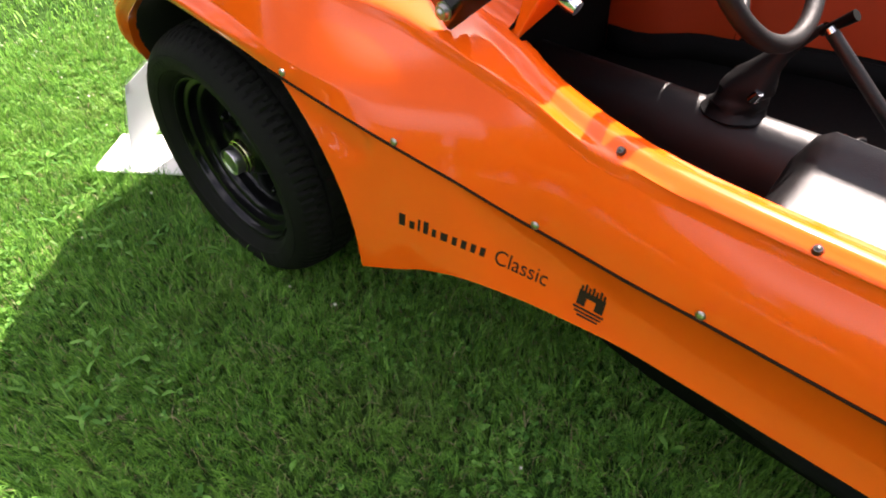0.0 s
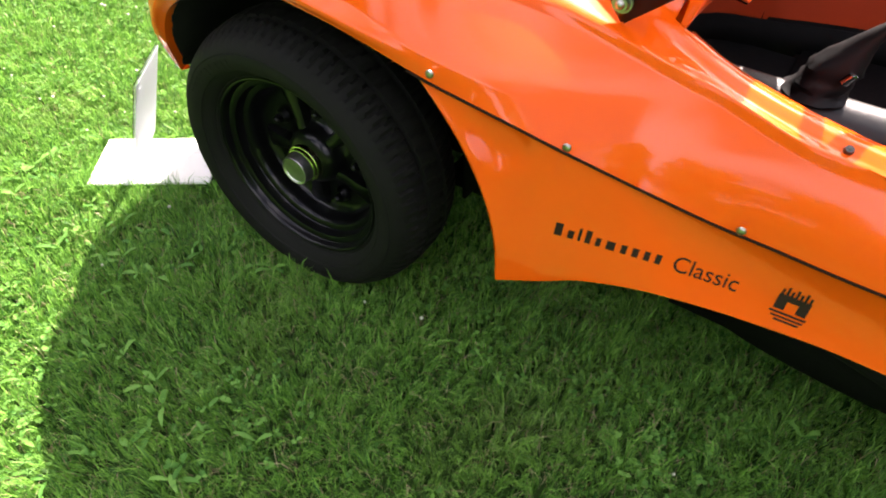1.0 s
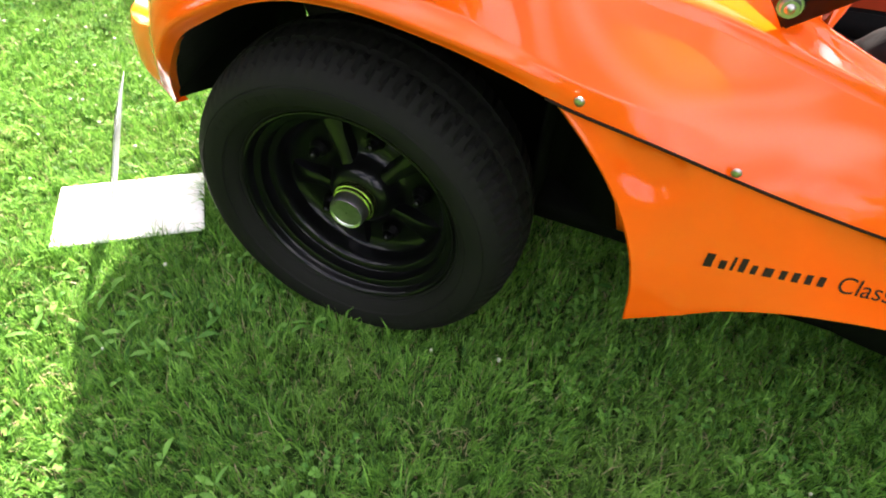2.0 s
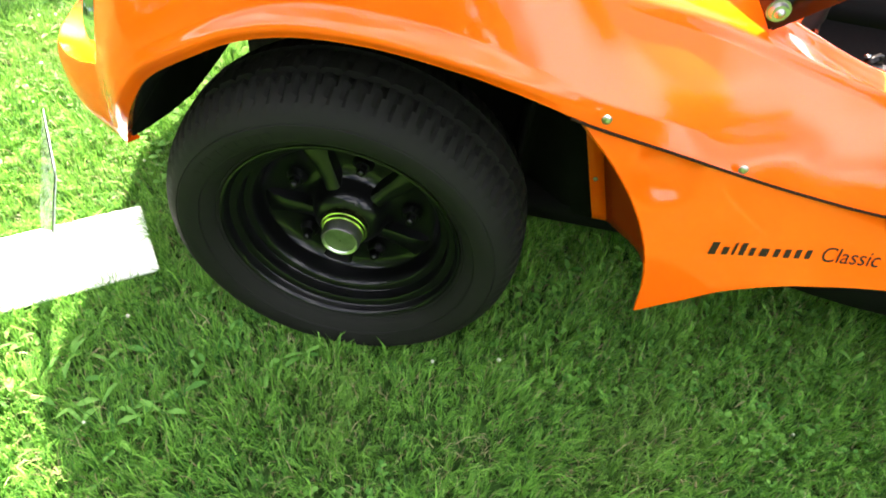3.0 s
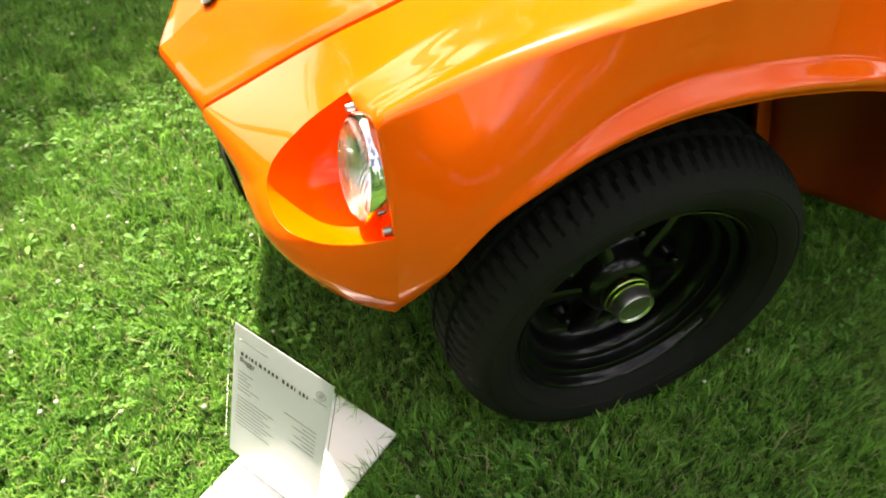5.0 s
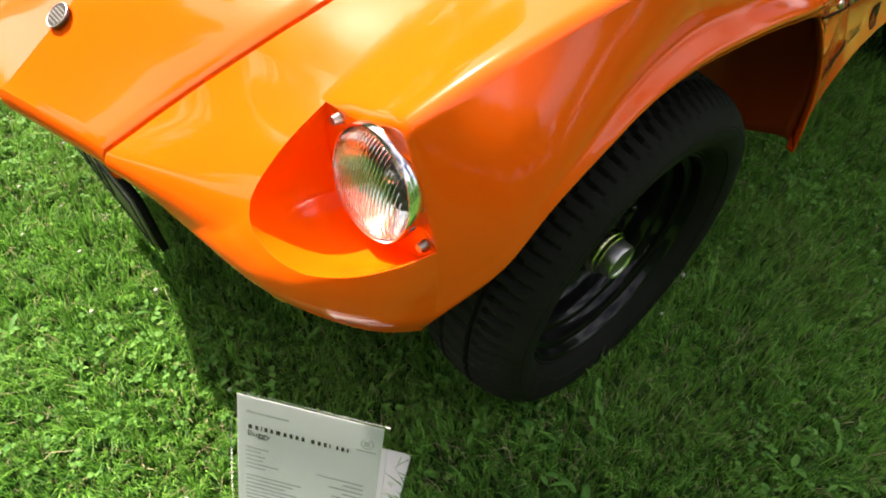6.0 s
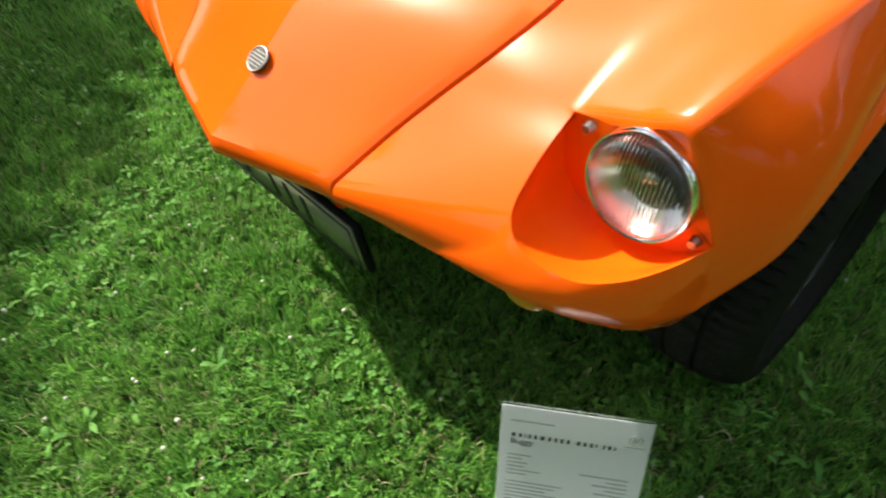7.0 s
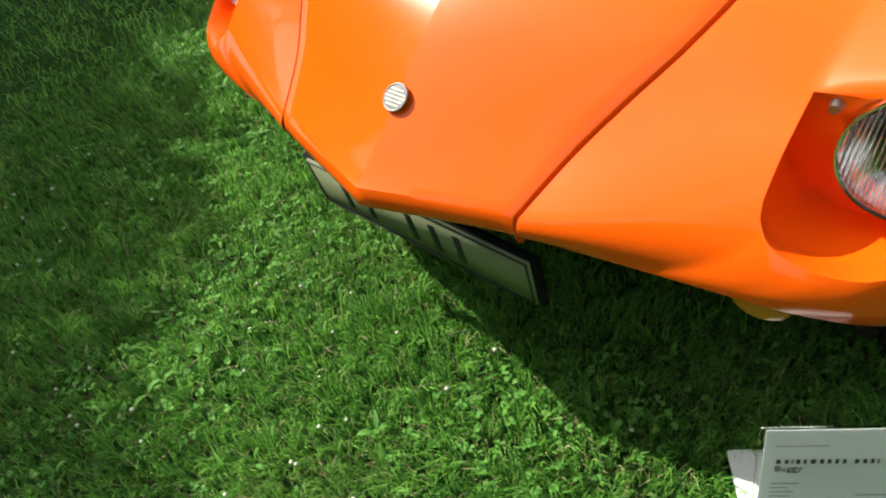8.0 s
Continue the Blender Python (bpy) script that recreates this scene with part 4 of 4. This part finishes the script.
    rod(bm, [(1.015, 0.81, 0.63), (1.065, 0.806, 0.68)], [0.009, 0.012], 12)
    part("lever", bm, BLACK, lever)
    bm = bmesh.new()
    rod(bm, [(0.938, 0.77, 0.47), (0.95, 0.768, 0.492)], [0.013, 0.01], 12)
    part("boot_clip", bm, CHROME, lever, "chrome clip")
    brake = new("handbrake")
    brake.parent = buggy
    bm = bmesh.new()
    rod(bm, [(1.25, 0.83, 0.43), (1.035, 0.8, 0.64)], [0.014, 0.013], 14)
    part("grip", bm, LEATHER, brake, "black handbrake grip")
    bm = bmesh.new()
    rod(bm, [(1.035, 0.8, 0.64), (1.027, 0.799, 0.648)], [0.012, 0.009], 14)
    part("button", bm, CHROME, brake, "chrome button")
    belt = new("seat_belt")
    belt.parent = buggy
    bm = bmesh.new()
    rod(bm, [(1.17, 0.86, 0.27), (1.165, 0.85, 0.33), (1.155, 0.83, 0.395)], [0.012, 0.011, 0.01], 8)
    part("stalk", bm, LEATHER, belt, "black belt stalk")
    bm = bmesh.new()
    box(bm, (0.05, 0.02, 0.03), m=pose(0, 0, 0, 0, -25, 20), at=(1.15, 0.825, 0.41), bevel=0.004)
    part("buckle", bm, BLACK, belt, "black belt buckle")
    bm = bmesh.new()
    box(bm, (0.012, 0.014, 0.008), m=pose(0, 0, 0, 0, -25, 20), at=(1.128, 0.822, 0.424), bevel=0.002)
    part("buckle_clip", bm, CHROME, belt, "chrome clip")
    sw = new("steering_wheel")
    sw.parent = buggy
    axis = Vector((0.84, 0.0, 0.54))
    c = Vector((0.955, 0.52, 0.885))
    bm = bmesh.new()
    ring(bm, c, axis, 0.17, 0.015, 56, 14)
    part("wheel_rim", bm, WHEELSKIN, sw, "black leather steering wheel rim")
    q = axis.normalized().to_track_quat("Z", "Y").to_matrix()
    for a in (90, 210, 330):
        bm = bmesh.new()
        d = q @ Vector((math.cos(radians(a)), math.sin(radians(a)), 0))
        rod(bm, [c - axis * 0.03, c - axis * 0.02 + d * 0.06, c + d * 0.165], [0.014, 0.012, 0.01], 10)
        part("spoke", bm, BLACK, sw)
    bm = bmesh.new()
    rod(bm, [c - axis * 0.02, (0.735, 0.52, 0.845)], [0.03, 0.024], 16)
    part("column", bm, BLACK, sw, "black steering column")
    bm = bmesh.new()
    rod(bm, [(0.712, 0.33, 0.792), (0.734, 0.33, 0.786), (0.752, 0.33, 0.778)], [0.012, 0.017, 0.013], 16)
    part("dash_knob", bm, CHROME, buggy, "chrome dash knob")
    # windscreen brackets on the cowl
    for s in (0, 1):
        b = new("windscreen_bracket")
        b.parent = buggy
        side = -1 if not s else 1
        y = YC + side * (YC - 0.178)
        tilt = pose(0, 0, 0, 0, -40, 0)
        bm = bmesh.new()
        box(bm, (0.19, 0.01, 0.07), m=tilt, at=(0.652, y, 0.842), bevel=0.004)
        part("bracket", bm, BLACK, b, "black windscreen bracket plate")
        bm = bmesh.new()
        box(bm, (0.05, 0.05, 0.03), m=tilt, at=(0.632, y - side * 0.026, 0.806), bevel=0.006)
        part("bracket_foot", bm, BLACK, b, "black bracket foot on the cowl")
        bm = bmesh.new()
        bmesh.ops.create_cone(bm, segments=24, radius1=0.017, radius2=0.0165, depth=0.004, cap_ends=True)
        bmesh.ops.create_cone(bm, segments=24, radius1=0.014, radius2=0.0115, depth=0.008, cap_ends=True, matrix=Matrix.Translation((0, 0, 0.006)))
        bmesh.ops.create_uvsphere(bm, u_segments=14, v_segments=8, radius=0.008, matrix=Matrix.Translation((0, 0, 0.008)))
        bmesh.ops.transform(bm, matrix=Matrix.Translation((0.597, y + side * 0.006, 0.79)) @ pose(0, 0, 0, 90 if not s else -90, 0, 0), verts=bm.verts)
        part("bolt", bm, STEEL, b, "round-headed steel bolt")


cockpit()


# decals on the side panel
def lay(bm):
    """Lays a flat drawing (x, z) on the left side panel."""
    for v in bm.verts:
        hit = SURFACE[0].ray_cast(Vector((v.co.x, -0.4, v.co.z)), Vector((0, 1, 0)))[0]
        v.co.y = (hit.y if hit else 0.04) - 0.0034 + v.co.y
    return bm


def decals():
    x = 0.614
    for i, w in enumerate((0.02, 0.016, 0.007, 0.015, 0.013, 0.022, 0.015, 0.016, 0.015, 0.015)):
        h = 0.024 if i in (0, 2, 3) else 0.015
        bm = bmesh.new()
        box(bm, (w * 0.62, 0.0008, h), (x + w / 2, 0.0, 0.4515 + h / 2))
        part("lettering_bar", lay(bm), DECAL, buggy, "plain dark bar", smooth=False)
        x += w + 0.0032
    f = bpy.data.curves.new("lettering", "FONT")
    f.body, f.size = "Classic", 0.0375
    t = bpy.data.objects.new("lettering", f)
    me = bpy.data.meshes.new_from_object(t)
    bm = bmesh.new()
    bm.from_mesh(me)
    bpy.data.objects.remove(t)
    bmesh.ops.transform(bm, matrix=pose(0.812, 0, 0.448, 90, 0, 0), verts=bm.verts)
    for v in bm.verts:
        v.co.y = 0
    part("lettering", lay(bm), DECAL, buggy, "dark printed word", smooth=False)
    bm = bmesh.new()
    shapes = [(0.018, 0.03, -0.019, -0.006), (0.018, 0.03, 0.019, -0.006), (0.022, 0.012, 0, 0.003)]
    shapes += [(0.0042, 0.012 + 0.006 * (k % 2), -0.024 + 0.008 * k, 0.014 + 0.003 * (k % 2)) for k in range(7)]
    shapes += [(0.064, 0.0035, 0, -0.027), (0.056, 0.003, 0.001, -0.034), (0.044, 0.003, 0.003, -0.0405)]
    for w, h, dx, dz in shapes:
        box(bm, (0.84 * w, 0.0008, 0.84 * h), (0.996 + 0.84 * dx, 0, 0.465 + 0.84 * dz))
    part("crest", lay(bm), DECAL, buggy, "dark castle-shaped emblem", smooth=False)


decals()


# ---- information stand
def sign():
    st = thing("sign_stand", "white information sheet in a clear acrylic stand on grass", "sign")
    base = Vector((STAND[0], STAND[1], 0.0))
    ang = math.degrees(STAND[2])
    m = Matrix.Translation(base) @ pose(0, 0, 0, 0, 0, ang)     # local x: across the sheet, local y: back
    bm = bmesh.new()
    box(bm, (0.21, 0.34, 0.008), (0, 0.0, 0.028), bevel=0.002)
    bmesh.ops.transform(bm, matrix=m, verts=bm.verts)
    part("base_board", bm, WHITE, st, "white base board lying on the grass", smooth=False)
    lean = pose(0, 0, 0, -18, 0, 0)
    up = m @ Matrix.Translation((-0.019, -0.042, 0.027)) @ lean
    bm = bmesh.new()
    box(bm, (0.228, 0.002, 0.325), (0, -0.004, 0.163), bevel=0.0008)
    bmesh.ops.transform(bm, matrix=up, verts=bm.verts)
    a = part("front_sheet", bm, ACRYLIC, st, "clear acrylic sheet", smooth=False)
    a.visible_shadow = False
    bm = bmesh.new()
    box(bm, (0.21, 0.001, 0.297), (0, 0, 0.168))
    bmesh.ops.transform(bm, matrix=up, verts=bm.verts)
    part("paper", bm, PAPER, st, "white printed sheet", smooth=False)
    bm = bmesh.new()
    lines = [(-0.06, 0.29, 0.062, 0.003)]
    for i, w in enumerate((0.035, 0.022, 0.03, 0.026, 0.05, 0.03)):
        lines.append((-0.092 + w / 2, 0.222 - 0.008 * i, w, 0.002))
    for i, w in enumerate((0.07, 0.03, 0.05, 0.03, 0.045, 0.028, 0.05)):
        lines.append((0.085 - w / 2, 0.2 - 0.009 * i, w, 0.002))
    for i in range(9):
        w = 0.085 - 0.006 * (i * 7 % 5)
        lines.append((-0.092 + w / 2, 0.165 - 0.008 * i, w, 0.002))
    for x, z, w, h in lines:
        box(bm, (w, 0.0006, h), (x, -0.0012, z))
    bmesh.ops.transform(bm, matrix=up, verts=bm.verts)
    tagged(part("text_bars", bm, GREYINK, st, "lines of small grey print", smooth=False), kind="stuff")
    bm = bmesh.new()
    x = -0.09
    for w in (0.009, 0.007, 0.003, 0.007, 0.006, 0.01, 0.007, 0.007, 0.007, 0.007, 0, 0.008, 0.007, 0.007, 0.003, 0, 0.005, 0.007, 0.004):
        if w:
            box(bm, (w * 0.6, 0.0006, 0.0072), (x + w / 2, -0.0012, 0.262))
        x += w + 0.0018 if w else 0.005
    bmesh.ops.transform(bm, matrix=up, verts=bm.verts)
    part("title_bars", bm, INK, st, "row of plain dark bars", smooth=False)
    f = bpy.data.curves.new("title", "FONT")
    f.body, f.size, f.extrude = "Buggy", 0.0145, 0.0003
    f.materials.append(INK)
    t = new("title", f)
    t.parent = st
    t.matrix_basis = up @ pose(-0.09, -0.0014, 0.245, 90, 0, 0)
    bm = bmesh.new()
    ring(bm, (0.084, -0.001, 0.283), (0, 1, 0), 0.0085, 0.0012, 24, 6)
    box(bm, (0.028, 0.0006, 0.002), (0.084, -0.0012, 0.269))
    box(bm, (0.009, 0.0006, 0.009), (0.084, -0.0012, 0.283))
    bmesh.ops.transform(bm, matrix=up, verts=bm.verts)
    part("emblem", bm, GREYINK, st, "small round grey emblem")


sign()



# ---- a tree beside the lawn, whose shade falls across the grass
def tree(at, height, spread, seed):
    t = thing("tree", "unseen leafy deciduous tree, set round the lawn for shade and reflections", "tree", at, group="trees round the lawn")
    g = random.Random(seed)
    bm = bmesh.new()
    rod(bm, [(0, 0, -0.1), (0.03, 0.02, height * 0.25), (-0.04, 0.05, height * 0.55), (0.05, 0, height * 0.85)], [0.22, 0.16, 0.11, 0.04], 12)
    tips = []
    for k in range(16):
        a, h = k * 2.4, height * (0.35 + 0.035 * k)
        d = Vector((math.cos(a), math.sin(a), 0.45 + 0.02 * k)).normalized()
        L = spread * (0.95 - 0.03 * k) * g.uniform(0.8, 1.05)
        p0 = Vector((0, 0, h))
        pts = [p0, p0 + d * L * 0.4 + Vector((0, 0, 0.1)), p0 + d * L * 0.75, p0 + d * L]
        rod(bm, pts, [0.06, 0.045, 0.025, 0.008], 6)
        tips += [(p0 + d * L * f, 0.75 * (1.2 - 0.5 * f)) for f in (0.45, 0.7, 0.95)]
    part("trunk", bm, material("bark", (0.09, 0.065, 0.045), 0.9, vary=0.3, scale=12, bump=0.8, bump_scale=40), t)
    verts, faces = [], []
    for c, r in tips:
        for _ in range(420):
            d = Vector((g.gauss(0, 1), g.gauss(0, 1), g.gauss(0, 0.8))).normalized() * r * g.uniform(0.3, 1.0)
            p = c + d
            q = Euler((g.uniform(0, 6.3), g.uniform(0, 6.3), g.uniform(0, 6.3))).to_matrix()
            L, W = g.uniform(0.08, 0.13), g.uniform(0.04, 0.06)
            b = len(verts)
            verts += [p + q @ Vector(v) for v in ((0, 0, 0), (L * 0.5, W, 0.01), (L, 0, 0), (L * 0.5, -W, 0.01))]
            faces.append((b, b + 1, b + 2, b + 3))
    me = bpy.data.meshes.new("crown")
    me.from_pydata(verts, [], faces)
    me.materials.append(LEAF)
    c = new("crown", me)
    c.parent = t
    return t


first = tree((-2.25, 8.05, 0.0), 6.6, 2.3, 5)
second = tree((-0.5, 9.9, 0.0), 6.9, 2.2, 8)
# unseen copies all round, added to darken paint reflections and block low sky
for k, (x, y, f) in enumerate(((-9.2, -3.2, 1.0), (-8.2, -6.2, 1.1), (-6.2, -8.4, 1.2), (-11.5, -5.5, 1.4), (-9.2, -9.4, 1.4), (-5.4, -12.0, 1.5), (-11.0, 1.5, 1.0), (-9.5, 6.0, 1.0), (-6.8, 10.6, 1.15), (-3.6, 13.2, 1.3), (0.2, 13.6, 1.3), (3.6, 12.6, 1.25), (6.8, 10.8, 1.2), (-2.4, -12.5, 1.1), (1.2, -12.6, 1.15), (5.0, -12.0, 1.15), (9.6, -2.2, 1.0), (9.4, 1.8, 1.15))):
    copy_thing((first, second)[k % 2], pose(x, y, 0.0, 0, 0, 47 * k) @ Matrix.Scale(f, 4))


def hedge():
    """An unseen bushy hedge in an arc under the trees, added to darken reflections and low sky light: a dense core and
    a coat of leaves.
    """
    h = thing("hedge", "unseen bushy dark green hedge, added under the trees to darken reflections", "hedge", (-6.0, -6.0, 0))
    g = random.Random(31)
    bm = bmesh.new()
    rows = []
    for i in range(65):
        a = radians(lerp(135, 395, i / 64))
        r = 10.2 + 0.3 * math.sin(i * 1.7)
        rows.append([(6.0 + (r + d) * math.cos(a), 6.0 + (r + d) * math.sin(a), z + 0.12 * math.sin(i * 2.3 + z)) for d, z in ((-0.45, 0), (-0.5, 1.2), (-0.3, 2.3), (0.3, 2.35), (0.5, 1.2), (0.45, 0))])
    skin(bm, rows)
    part("core", bm, material("hedge_shade", (0.015, 0.03, 0.01), 0.9, vary=0.4, scale=6), h)
    verts, faces = [], []
    for _ in range(30000):
        a, z = radians(g.uniform(135, 395)), g.uniform(0.05, 2.75)
        r = 10.2 - 0.62 + g.uniform(-0.12, 0.2) + (0.5 * max(0, z - 2.2) if z > 2.2 else 0)
        p = Vector((6.0 + r * math.cos(a), 6.0 + r * math.sin(a), z))
        q = Euler((g.uniform(0, 6.3), g.uniform(0, 6.3), g.uniform(0, 6.3))).to_matrix()
        L, W = g.uniform(0.1, 0.16), g.uniform(0.05, 0.07)
        b = len(verts)
        verts += [p + q @ Vector(v) for v in ((0, 0, 0), (L * 0.5, W, 0.01), (L, 0, 0), (L * 0.5, -W, 0.01))]
        faces.append((b, b + 1, b + 2, b + 3))
    me = bpy.data.meshes.new("foliage")
    me.from_pydata(verts, [], faces)
    me.materials.append(LEAF)
    f = new("foliage", me)
    f.parent = h


hedge()
